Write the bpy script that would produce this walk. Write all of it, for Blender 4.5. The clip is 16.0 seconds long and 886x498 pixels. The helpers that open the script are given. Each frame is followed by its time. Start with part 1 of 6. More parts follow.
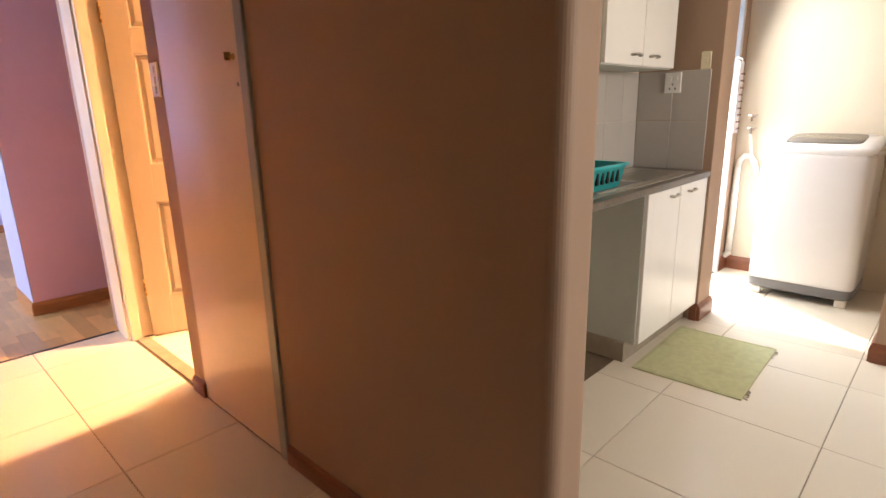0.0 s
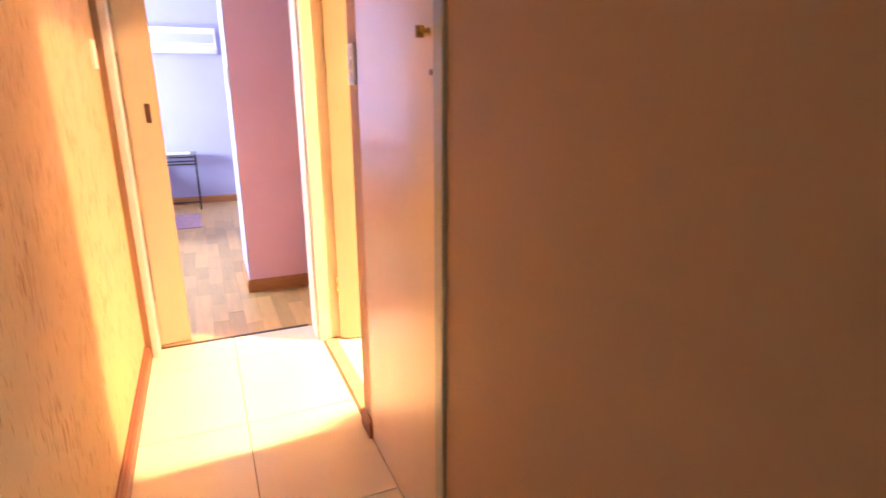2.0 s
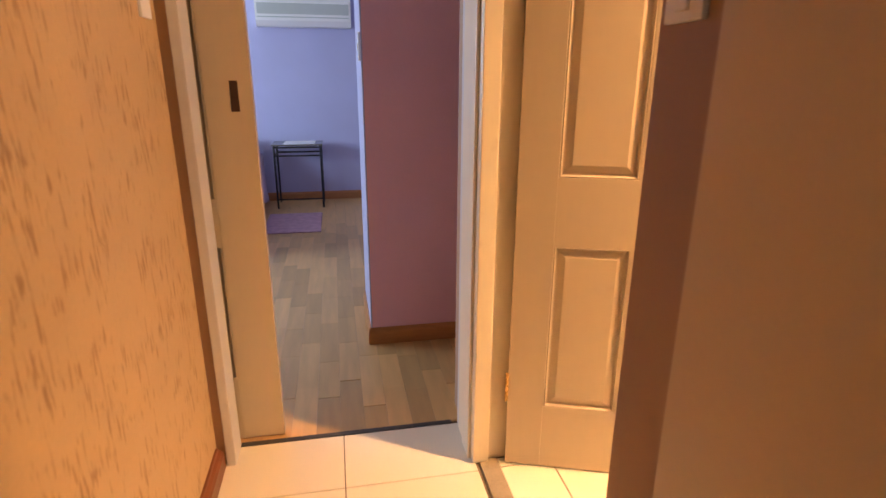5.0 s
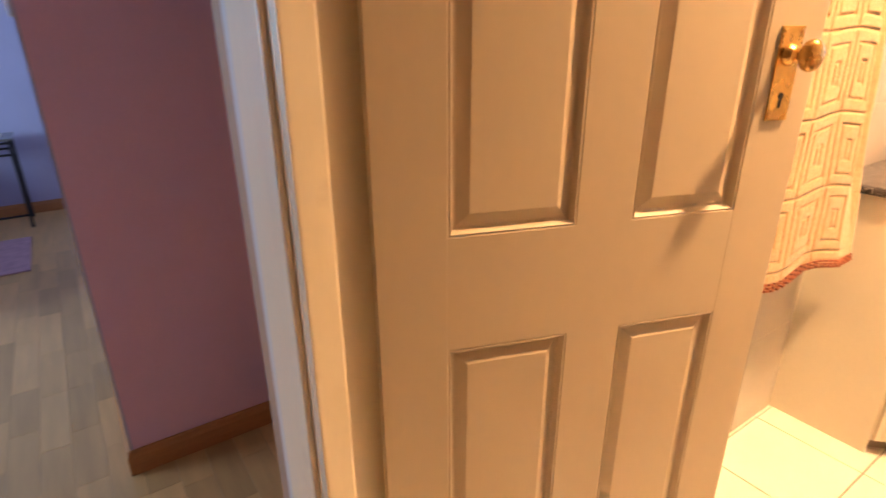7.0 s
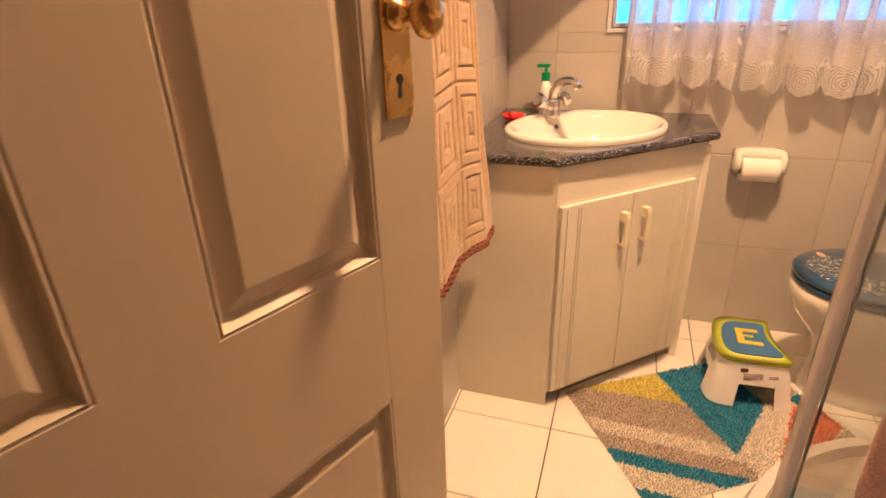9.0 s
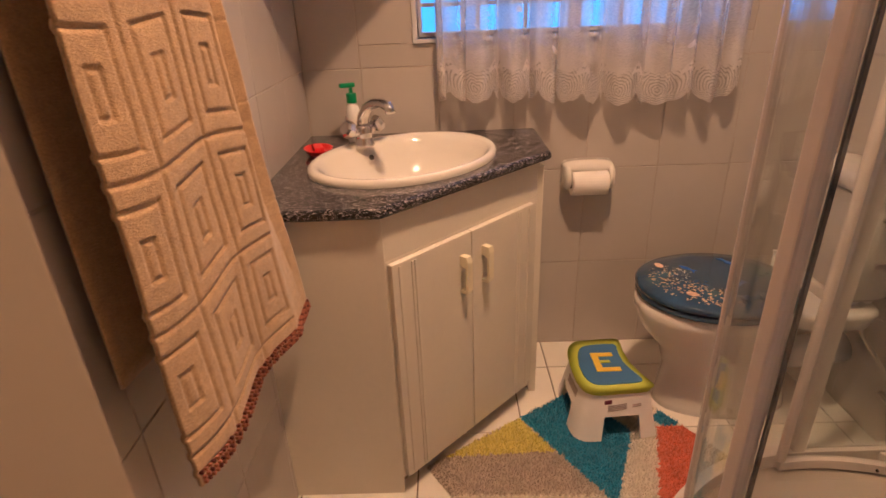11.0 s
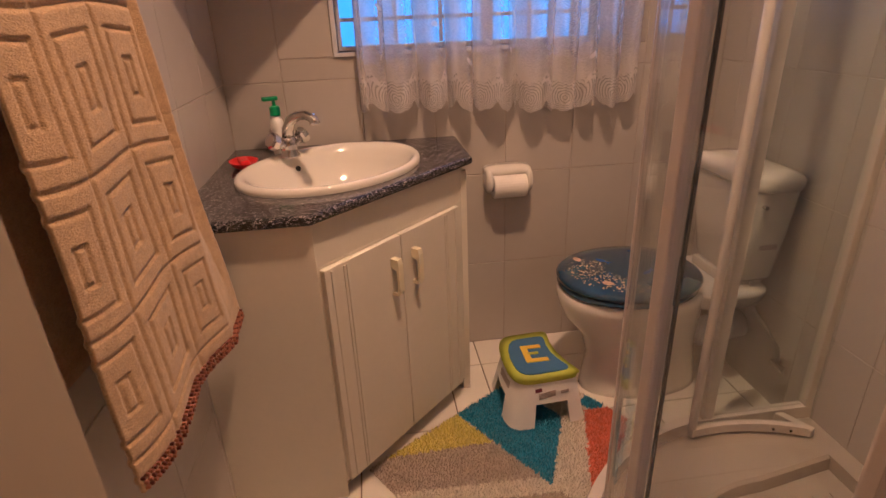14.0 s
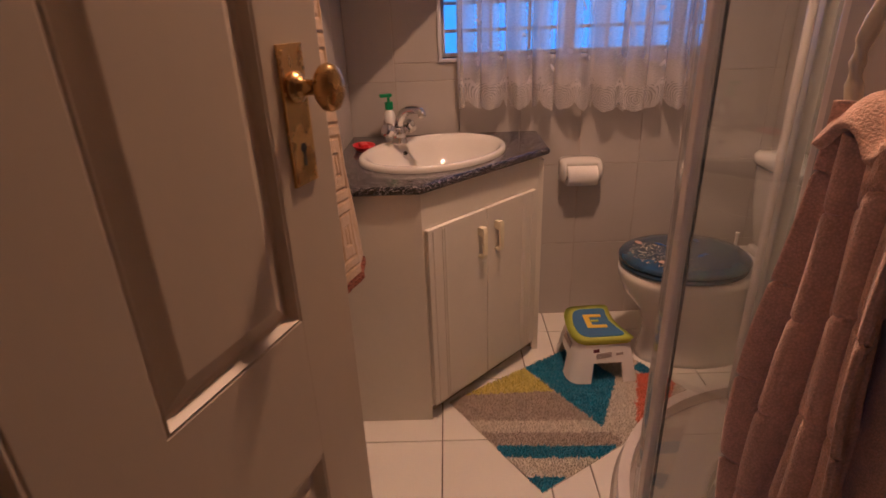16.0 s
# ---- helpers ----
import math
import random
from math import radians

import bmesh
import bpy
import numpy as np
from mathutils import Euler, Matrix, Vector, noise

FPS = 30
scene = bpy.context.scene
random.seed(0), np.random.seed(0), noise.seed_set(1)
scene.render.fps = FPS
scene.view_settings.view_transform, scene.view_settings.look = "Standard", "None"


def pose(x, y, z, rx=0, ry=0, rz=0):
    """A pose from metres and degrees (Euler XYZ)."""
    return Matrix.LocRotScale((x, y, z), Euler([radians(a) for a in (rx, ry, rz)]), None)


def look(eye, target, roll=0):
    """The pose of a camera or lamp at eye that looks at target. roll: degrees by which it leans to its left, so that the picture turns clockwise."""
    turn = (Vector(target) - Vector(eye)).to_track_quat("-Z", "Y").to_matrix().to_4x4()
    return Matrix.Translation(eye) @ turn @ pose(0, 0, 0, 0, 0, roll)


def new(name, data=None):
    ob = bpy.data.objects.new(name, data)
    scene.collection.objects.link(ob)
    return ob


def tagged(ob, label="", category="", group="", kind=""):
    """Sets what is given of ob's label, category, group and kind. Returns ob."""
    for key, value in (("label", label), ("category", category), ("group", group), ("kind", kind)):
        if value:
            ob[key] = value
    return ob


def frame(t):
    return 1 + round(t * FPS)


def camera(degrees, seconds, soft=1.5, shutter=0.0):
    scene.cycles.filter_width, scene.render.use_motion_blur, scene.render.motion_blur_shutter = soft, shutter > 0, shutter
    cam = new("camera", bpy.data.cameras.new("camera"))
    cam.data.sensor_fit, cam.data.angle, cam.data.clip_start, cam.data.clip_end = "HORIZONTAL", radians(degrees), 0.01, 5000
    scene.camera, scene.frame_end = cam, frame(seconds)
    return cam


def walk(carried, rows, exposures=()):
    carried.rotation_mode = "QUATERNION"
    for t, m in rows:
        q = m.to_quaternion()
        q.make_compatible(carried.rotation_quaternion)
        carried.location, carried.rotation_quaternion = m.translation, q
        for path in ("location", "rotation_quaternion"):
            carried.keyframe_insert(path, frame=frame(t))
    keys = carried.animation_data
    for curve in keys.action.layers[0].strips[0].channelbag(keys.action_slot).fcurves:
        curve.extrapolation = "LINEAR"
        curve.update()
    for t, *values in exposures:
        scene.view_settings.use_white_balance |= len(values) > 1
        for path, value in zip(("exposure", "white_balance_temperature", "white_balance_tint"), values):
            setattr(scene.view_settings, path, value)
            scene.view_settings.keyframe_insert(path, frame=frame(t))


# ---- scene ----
cam = camera(78.0, 16.0, soft=1.5, shutter=0.4)
PATH = [
    (0.0, -0.023, 0.002, 1.258, 75.42, 1.20, -46.56),
    (0.5, 0.174, 0.108, 1.266, 75.09, 0.97, -44.91),
    (1.0, 0.300, 0.213, 1.261, 74.83, 1.29, -39.49),
    (1.5, 0.361, 0.370, 1.283, 74.01, 0.88, -31.36),
    (2.0, 0.361, 0.539, 1.299, 73.94, 0.04, -23.58),
    (2.5, 0.396, 0.750, 1.270, 74.25, -0.22, -17.52),
    (3.0, 0.464, 0.938, 1.246, 74.69, -0.07, -12.24),
    (3.5, 0.455, 1.108, 1.206, 75.14, -0.06, -8.83),
    (6.0, 0.436, 2.230, 1.286, 70.31, -0.66, -18.44),
    (6.5, 0.503, 2.419, 1.285, 69.82, -0.47, -25.59),
    (7.0, 0.594, 2.576, 1.285, 68.37, 0.28, -34.70),
    (7.5, 0.680, 2.676, 1.274, 67.35, 0.55, -45.75),
    (8.0, 0.825, 2.740, 1.275, 66.45, 0.73, -56.55),
    (8.5, 0.939, 2.777, 1.261, 66.00, 1.10, -65.45),
    (9.0, 1.034, 2.795, 1.259, 65.53, 1.55, -71.72),
    (9.5, 1.142, 2.824, 1.269, 65.24, 1.73, -75.93),
    (10.0, 1.251, 2.827, 1.276, 65.33, 1.91, -80.93),
    (12.5, 1.489, 2.778, 1.234, 65.90, 2.19, -97.84),
    (13.0, 1.458, 2.783, 1.230, 66.31, 2.20, -98.33),
    (13.5, 1.406, 2.789, 1.247, 66.31, 2.20, -98.33),
    (14.0, 1.341, 2.808, 1.262, 66.44, 2.11, -97.94),
    (14.5, 1.262, 2.828, 1.270, 66.50, 2.20, -96.85),
    (15.0, 1.163, 2.845, 1.285, 66.60, 2.02, -95.44),
    (15.5, 1.069, 2.849, 1.312, 66.37, 2.20, -92.93),
    (16.0, 0.995, 2.870, 1.316, 66.56, 2.11, -89.76),
]
walk(cam, [(r[0], pose(*r[1:])) for r in PATH],
     exposures=[(0.0, 1.40, 7000, 12), (1.0, 2.3, 6950, 9), (1.5, 2.75, 6900, 9), (2.0, 2.3, 6850, 9), (2.5, 1.5, 6900, 12), (3.0, 0.95, 7000, 14),
                (3.5, 0.50, 7000, 13), (6.0, 0.42, 6300, -3), (7.0, 0.20, 5900, -3), (8.0, -0.15, 5650, -4), (9.0, -0.75, 5350, 3),
                (10.0, -1.2, 5150, 7), (12.5, -1.88, 4950, 14), (14.0, -1.88, 4900, 13), (16.0, -2.2, 4850, 19)])

# ---- light ----
world = bpy.data.worlds.new("sky")
scene.world = world
world.use_nodes = True
sky = world.node_tree.nodes.new("ShaderNodeTexSky")
sky.sky_type = 'NISHITA'
sky.sun_disc = False
sky.sun_elevation = radians(38)
sky.sun_rotation = radians(40)
bg = world.node_tree.nodes["Background"]
bg.inputs["Strength"].default_value = 0.12
world.node_tree.links.new(sky.outputs[0], bg.inputs["Color"])


def area_lamp(name, m, w, h, power, colour):
    d = bpy.data.lights.new(name, 'AREA')
    d.shape, d.size, d.size_y, d.energy, d.color = 'RECTANGLE', w, h, power, colour
    ob = new(name, d)
    ob.matrix_world = m
    return ob


def point_lamp(name, loc, power, colour, radius):
    d = bpy.data.lights.new(name, 'POINT')
    d.energy, d.color, d.shadow_soft_size = power, colour, radius
    ob = new(name, d)
    ob.location = loc
    return ob


sun_data = bpy.data.lights.new("sun", 'SUN')
sun_data.energy, sun_data.angle, sun_data.color = 3.0, radians(0.5), (1.0, 0.95, 0.88)
sun = new("sun", sun_data)
sun.matrix_world = look((0, 0, 20), (-9, -14, 5))

LAMP = (2.16, 2.50, 2.68)
WARM = (1.0, 0.52, 0.23)
point_lamp("bathroom_bulb", LAMP, 102, WARM, 0.06)
# extra fill spot added at the bulb, to brighten the floor and low fittings
cone = bpy.data.lights.new("bathroom_fill_cone", 'SPOT')
cone.energy, cone.color, cone.shadow_soft_size, cone.spot_size, cone.spot_blend = 530, WARM, 0.06, radians(112), 1.0
cone_ob = new("bathroom_fill_cone", cone)
cone_ob.location = LAMP
area_lamp("laundry_daylight", look((3.85, 1.34, 1.25), (3.7, -1.0, 0.6)), 0.7, 1.9, 17, (1.0, 0.98, 0.95))
area_lamp("kitchen_daylight", look((2.4, -2.22, 1.5), (2.4, 2.0, 0.9)), 1.6, 1.1, 21, (1.0, 0.97, 0.93))
area_lamp("bedroom_daylight", look((-2.93, 5.9, 1.5), (2.0, 5.9, 1.1)), 1.7, 1.2, 85, (0.64, 0.76, 1.0))
area_lamp("bathroom_daylight", look((3.347, 2.39, 1.57), (0.0, 2.39, 1.57)), 0.98, 0.76, 8, (0.22, 0.50, 1.0))


# ---- materials ----
def mat(name, colour, rough=0.5, metal=0.0, vary=0.08, scale=8.0, fine=120.0, bump=0.05, dist=0.002, spread=0.0, coat=0.0,
        stretch=(1, 1, 1), rough_vary=0.025, spec=0.5, sheen=0.0, stain=None):
    """Painted, ceramic, cloth or metal surface: colour varied at two scales, fine relief, and a spread between separate pieces."""
    m = bpy.data.materials.new(name)
    m.use_nodes = True
    nt = m.node_tree
    N, L = nt.nodes, nt.links
    b = N["Principled BSDF"]
    tc = N.new("ShaderNodeTexCoord")
    mp = N.new("ShaderNodeMapping")
    mp.inputs["Scale"].default_value = stretch
    geo = N.new("ShaderNodeNewGeometry")
    L.new(geo.outputs["Position"], mp.inputs["Vector"])
    n1 = N.new("ShaderNodeTexNoise")
    n1.inputs["Scale"].default_value = scale
    n1.inputs["Detail"].default_value = 5
    n2 = N.new("ShaderNodeTexNoise")
    n2.inputs["Scale"].default_value = fine
    n2.inputs["Detail"].default_value = 3
    L.new(mp.outputs[0], n1.inputs["Vector"])
    L.new(mp.outputs[0], n2.inputs["Vector"])
    add = N.new("ShaderNodeMath")
    add.operation = 'MULTIPLY_ADD'
    add.inputs[1].default_value = 0.7
    L.new(n1.outputs[0], add.inputs[0])
    sc2 = N.new("ShaderNodeMath")
    sc2.operation = 'MULTIPLY'
    sc2.inputs[1].default_value = 0.3
    L.new(n2.outputs[0], sc2.inputs[0])
    L.new(sc2.outputs[0], add.inputs[2])
    ramp = N.new("ShaderNodeMapRange")
    ramp.inputs["From Min"].default_value = 0.3
    ramp.inputs["From Max"].default_value = 0.7
    ramp.inputs["To Min"].default_value = 1 - vary
    ramp.inputs["To Max"].default_value = 1 + vary
    L.new(add.outputs[0], ramp.inputs["Value"])
    val = ramp.outputs[0]
    if spread:
        oi = N.new("ShaderNodeObjectInfo")
        sp = N.new("ShaderNodeMapRange")
        sp.inputs["To Min"].default_value = 1 - spread
        sp.inputs["To Max"].default_value = 1 + spread
        L.new(oi.outputs["Random"], sp.inputs["Value"])
        mu = N.new("ShaderNodeMath")
        mu.operation = 'MULTIPLY'
        L.new(val, mu.inputs[0])
        L.new(sp.outputs[0], mu.inputs[1])
        val = mu.outputs[0]
    col = N.new("ShaderNodeVectorMath")
    col.operation = 'SCALE'
    col.inputs[0].default_value = colour
    L.new(val, col.inputs["Scale"])
    out = col.outputs[0]
    if stain:
        n3 = N.new("ShaderNodeTexNoise")
        n3.inputs["Scale"].default_value = stain[1]
        n3.inputs["Detail"].default_value = 6
        L.new(geo.outputs["Position"], n3.inputs["Vector"])
        r3 = N.new("ShaderNodeMapRange")
        r3.inputs["From Min"].default_value = stain[2]
        r3.inputs["From Max"].default_value = stain[2] + 0.12
        r3.inputs["To Max"].default_value = stain[3]
        L.new(n3.outputs[0], r3.inputs["Value"])
        mx = N.new("ShaderNodeMix")
        mx.data_type = 'RGBA'
        mx.inputs["B"].default_value = (*stain[0], 1)
        L.new(r3.outputs[0], mx.inputs["Factor"])
        L.new(out, mx.inputs["A"])
        out = mx.outputs["Result"]
    L.new(out, b.inputs["Base Color"])
    rr = N.new("ShaderNodeMapRange")
    rr.inputs["From Min"].default_value = 0.3
    rr.inputs["From Max"].default_value = 0.7
    rr.inputs["To Min"].default_value = max(0.02, rough - rough_vary)
    rr.inputs["To Max"].default_value = min(1, rough + rough_vary)
    L.new(n1.outputs[0], rr.inputs["Value"])
    L.new(rr.outputs[0], b.inputs["Roughness"])
    b.inputs["Metallic"].default_value = metal
    b.inputs["Specular IOR Level"].default_value = spec
    b.inputs["Coat Weight"].default_value = coat
    b.inputs["Coat Roughness"].default_value = 0.08
    if sheen:
        b.inputs["Sheen Weight"].default_value = sheen
    if bump:
        bp = N.new("ShaderNodeBump")
        bp.inputs["Strength"].default_value = bump
        bp.inputs["Distance"].default_value = dist
        L.new(add.outputs[0] if fine < 60 else n2.outputs[0], bp.inputs["Height"])
        L.new(bp.outputs[0], b.inputs["Normal"])
    return m


def glass_mat(name, tint=(0.96, 0.98, 0.97), rough=0.02, shade=0.012):
    m = bpy.data.materials.new(name)
    m.use_nodes = True
    N, L = m.node_tree.nodes, m.node_tree.links
    N.remove(N["Principled BSDF"])
    tr = N.new("ShaderNodeBsdfTransparent")
    tr.inputs[0].default_value = (*tint, 1)
    gl = N.new("ShaderNodeBsdfGlossy")
    gl.inputs["Roughness"].default_value = rough
    df = N.new("ShaderNodeBsdfDiffuse")
    df.inputs[0].default_value = (0.7, 0.7, 0.68, 1)
    lw = N.new("ShaderNodeLayerWeight")
    pw = N.new("ShaderNodeMath")
    pw.operation = 'POWER'
    pw.inputs[1].default_value = 4.0
    L.new(lw.outputs["Facing"], pw.inputs[0])
    fr = N.new("ShaderNodeMapRange")
    fr.inputs["To Min"].default_value = 0.035
    fr.inputs["To Max"].default_value = 0.6
    L.new(pw.outputs[0], fr.inputs["Value"])
    noi = N.new("ShaderNodeTexNoise")
    noi.inputs["Scale"].default_value = 9
    mr = N.new("ShaderNodeMapRange")
    mr.inputs["From Min"].default_value = 0.35
    mr.inputs["From Max"].default_value = 0.75
    mr.inputs["To Min"].default_value = 0.0
    mr.inputs["To Max"].default_value = shade
    L.new(noi.outputs[0], mr.inputs["Value"])
    m1 = N.new("ShaderNodeMixShader")
    L.new(mr.outputs[0], m1.inputs[0])
    L.new(tr.outputs[0], m1.inputs[1])
    L.new(df.outputs[0], m1.inputs[2])
    m2 = N.new("ShaderNodeMixShader")
    L.new(fr.outputs[0], m2.inputs[0])
    L.new(m1.outputs[0], m2.inputs[1])
    L.new(gl.outputs[0], m2.inputs[2])
    L.new(m2.outputs[0], N["Material Output"].inputs["Surface"])
    return m


def lace_mat(name):
    """Net curtain: a see-through weave, a border of threads that follow the scallops, drops inside them and rings between them."""
    m = bpy.data.materials.new(name)
    m.use_nodes = True
    N, L = m.node_tree.nodes, m.node_tree.links
    b = N["Principled BSDF"]
    b.inputs["Base Color"].default_value = (0.80, 0.76, 0.74, 1)
    b.inputs["Roughness"].default_value = 0.9
    uv = N.new("ShaderNodeUVMap")
    sep = N.new("ShaderNodeSeparateXYZ")
    L.new(uv.outputs[0], sep.inputs[0])

    def op(kind, *args):
        n = N.new("ShaderNodeMath")
        n.operation = kind
        for k, a in enumerate(args):
            if isinstance(a, (int, float)):
                n.inputs[k].default_value = a
            else:
                L.new(a, n.inputs[k])
        return n.outputs[0]

    def ramp(v, a, c, lo, hi):
        n = N.new("ShaderNodeMapRange")
        n.inputs["From Min"].default_value, n.inputs["From Max"].default_value = a, c
        n.inputs["To Min"].default_value, n.inputs["To Max"].default_value = lo, hi
        L.new(v, n.inputs["Value"])
        return n.outputs[0]

    wob = N.new("ShaderNodeTexNoise")
    wob.inputs["Scale"].default_value = 9
    L.new(uv.outputs[0], wob.inputs["Vector"])
    V = op('ADD', sep.outputs["Y"], op('MULTIPLY', op('SUBTRACT', wob.outputs[0], 0.5), 0.030))
    f = op('MULTIPLY', op('SUBTRACT', op('FRACT', sep.outputs["X"]), 0.5), 0.073)
    drop = op('SQRT', op('ADD', op('POWER', op('MULTIPLY', f, 1.5), 2.0), op('POWER', op('MULTIPLY', op('SUBTRACT', V, 0.042), 0.75), 2.0)))
    lines_hem = op('SINE', op('MULTIPLY', V, 2 * math.pi / 0.0062))
    lines_drop = op('SINE', op('MULTIPLY', drop, 2 * math.pi / 0.0068))
    threads = op('ADD', op('MULTIPLY', lines_hem, ramp(V, 0.020, 0.026, 1.0, 0.0)), op('MULTIPLY', lines_drop, ramp(V, 0.020, 0.026, 0.0, 1.0)))
    side = op('SUBTRACT', 0.0365, op('ABSOLUTE', f))
    away = op('SQRT', op('ADD', op('POWER', side, 2.0), op('POWER', op('SUBTRACT', V, 0.083), 2.0)))
    rings = ramp(op('ABSOLUTE', op('SUBTRACT', away, 0.010)), 0.0035, 0.0055, 1.0, 0.0)
    holes = N.new("ShaderNodeTexNoise")
    holes.inputs["Scale"].default_value = 5.0
    holes.inputs["Detail"].default_value = 5
    L.new(uv.outputs[0], holes.inputs["Vector"])
    border = op('MAXIMUM', op('MULTIPLY', ramp(threads, -1.0, 0.0, 0.52, 0.95), ramp(holes.outputs[0], 0.34, 0.46, 0.72, 1.0)), rings)
    # open net with woven leaf sprigs, denser just above the border
    net = N.new("ShaderNodeTexNoise")
    net.inputs["Scale"].default_value = 60
    net.inputs["Detail"].default_value = 4
    st = N.new("ShaderNodeCombineXYZ")
    L.new(op('MULTIPLY', sep.outputs["X"], 0.25), st.inputs[0])
    L.new(op('MULTIPLY', sep.outputs["Y"], 4.0), st.inputs[1])
    L.new(st.outputs[0], net.inputs["Vector"])
    leaf = N.new("ShaderNodeTexVoronoi")
    leaf.inputs["Scale"].default_value = 1.0
    lv = N.new("ShaderNodeCombineXYZ")
    L.new(op('ADD', op('MULTIPLY', sep.outputs["X"], 1.6), op('MULTIPLY', sep.outputs["Y"], 9.0)), lv.inputs[0])
    L.new(op('MULTIPLY', sep.outputs["Y"], 13.0), lv.inputs[1])
    L.new(lv.outputs[0], leaf.inputs["Vector"])
    sprig = ramp(leaf.outputs["Distance"], 0.13, 0.19, 0.9, 0.0)
    bunch = N.new("ShaderNodeAttribute")
    bunch.attribute_name = "gather"
    up = op('ADD', op('ADD', ramp(net.outputs[0], 0.3, 0.7, 0.06, 0.30), op('MULTIPLY', bunch.outputs["Fac"], 0.60)), ramp(V, 0.10, 0.19, 0.34, 0.0))
    up = op('MAXIMUM', up, sprig)
    mix = N.new("ShaderNodeMix")
    L.new(ramp(V, 0.086, 0.098, 1.0, 0.0), mix.inputs["Factor"])
    L.new(up, mix.inputs["A"])
    L.new(border, mix.inputs["B"])
    tl = N.new("ShaderNodeBsdfTranslucent")
    tl.inputs[0].default_value = (0.80, 0.77, 0.76, 1)
    ms = N.new("ShaderNodeMixShader")
    ms.inputs[0].default_value = 0.5
    L.new(b.outputs[0], ms.inputs[1])
    L.new(tl.outputs[0], ms.inputs[2])
    tr = N.new("ShaderNodeBsdfTransparent")
    mt = N.new("ShaderNodeMixShader")
    L.new(mix.outputs["Result"], mt.inputs[0])
    L.new(tr.outputs[0], mt.inputs[1])
    L.new(ms.outputs[0], mt.inputs[2])
    L.new(mt.outputs[0], N["Material Output"].inputs["Surface"])
    bp = N.new("ShaderNodeBump")
    bp.inputs["Strength"].default_value = 0.4
    bp.inputs["Distance"].default_value = 0.001
    L.new(threads, bp.inputs["Height"])
    L.new(bp.outputs[0], b.inputs["Normal"])
    return m


def granite_mat(name):
    m = mat(name, (0.06, 0.055, 0.06), rough=0.16, vary=0.3, scale=30, bump=0.0, coat=0.3)
    N, L = m.node_tree.nodes, m.node_tree.links
    b = N["Principled BSDF"]
    geo = N.new("ShaderNodeNewGeometry")
    mp = N.new("ShaderNodeMapping")
    mp.inputs["Scale"].default_value = (1.0, 0.45, 1.0)
    mp.inputs["Rotation"].default_value = (0, 0, 0.9)
    L.new(geo.outputs["Position"], mp.inputs[0])
    n = N.new("ShaderNodeTexNoise")
    n.inputs["Scale"].default_value = 240
    n.inputs["Detail"].default_value = 6
    n.inputs["Distortion"].default_value = 1.4
    L.new(mp.outputs[0], n.inputs["Vector"])
    r = N.new("ShaderNodeValToRGB")
    r.color_ramp.elements[0].position, r.color_ramp.elements[0].color = 0.47, (0.006, 0.010, 0.013, 1)
    r.color_ramp.elements[1].position, r.color_ramp.elements[1].color = 0.64, (0.42, 0.37, 0.36, 1)
    e = r.color_ramp.elements.new(0.55)
    e.color = (0.060, 0.050, 0.056, 1)
    L.new(n.outputs[0], r.inputs[0])
    L.new(r.outputs[0], b.inputs["Base Color"])
    return m


def scratched_plaster(name, colour):
    """Rough-cast plaster with upright drag marks."""
    m = mat(name, colour, rough=0.72, vary=0.07, scale=5, fine=90, bump=0.25, dist=0.002)
    N, L = m.node_tree.nodes, m.node_tree.links
    b = N["Principled BSDF"]
    geo = N.new("ShaderNodeNewGeometry")
    mp = N.new("ShaderNodeMapping")
    mp.inputs["Scale"].default_value = (120, 120, 16)
    L.new(geo.outputs["Position"], mp.inputs[0])
    n = N.new("ShaderNodeTexNoise")
    n.inputs["Scale"].default_value = 1.0
    n.inputs["Detail"].default_value = 2.5
    L.new(mp.outputs[0], n.inputs["Vector"])
    # the marks come in patches
    patch = N.new("ShaderNodeTexNoise")
    patch.inputs["Scale"].default_value = 5.5
    patch.inputs["Detail"].default_value = 3
    L.new(geo.outputs["Position"], patch.inputs["Vector"])
    add = N.new("ShaderNodeMath")
    add.operation = 'MULTIPLY_ADD'
    add.inputs[1].default_value = 0.55
    L.new(patch.outputs[0], add.inputs[0])
    L.new(n.outputs[0], add.inputs[2])
    r = N.new("ShaderNodeMapRange")
    r.inputs["From Min"].default_value = 0.86
    r.inputs["From Max"].default_value = 0.97
    r.inputs["To Min"].default_value = 1.0
    r.inputs["To Max"].default_value = 0.0
    L.new(add.outputs[0], r.inputs["Value"])
    bp = N.new("ShaderNodeBump")
    bp.inputs["Strength"].default_value = 0.7
    bp.inputs["Distance"].default_value = 0.003
    L.new(r.outputs[0], bp.inputs["Height"])
    old = b.inputs["Normal"].links[0].from_node
    L.new(old.outputs[0], bp.inputs["Normal"])
    L.new(bp.outputs[0], b.inputs["Normal"])
    src = b.inputs["Base Color"].links[0].from_socket
    mx = N.new("ShaderNodeMix")
    mx.data_type = 'RGBA'
    mx.inputs["A"].default_value = (colour[0] * 0.62, colour[1] * 0.55, colour[2] * 0.5, 1)
    L.new(r.outputs[0], mx.inputs["Factor"])
    L.new(src, mx.inputs["B"])
    L.new(mx.outputs["Result"], b.inputs["Base Color"])
    return m


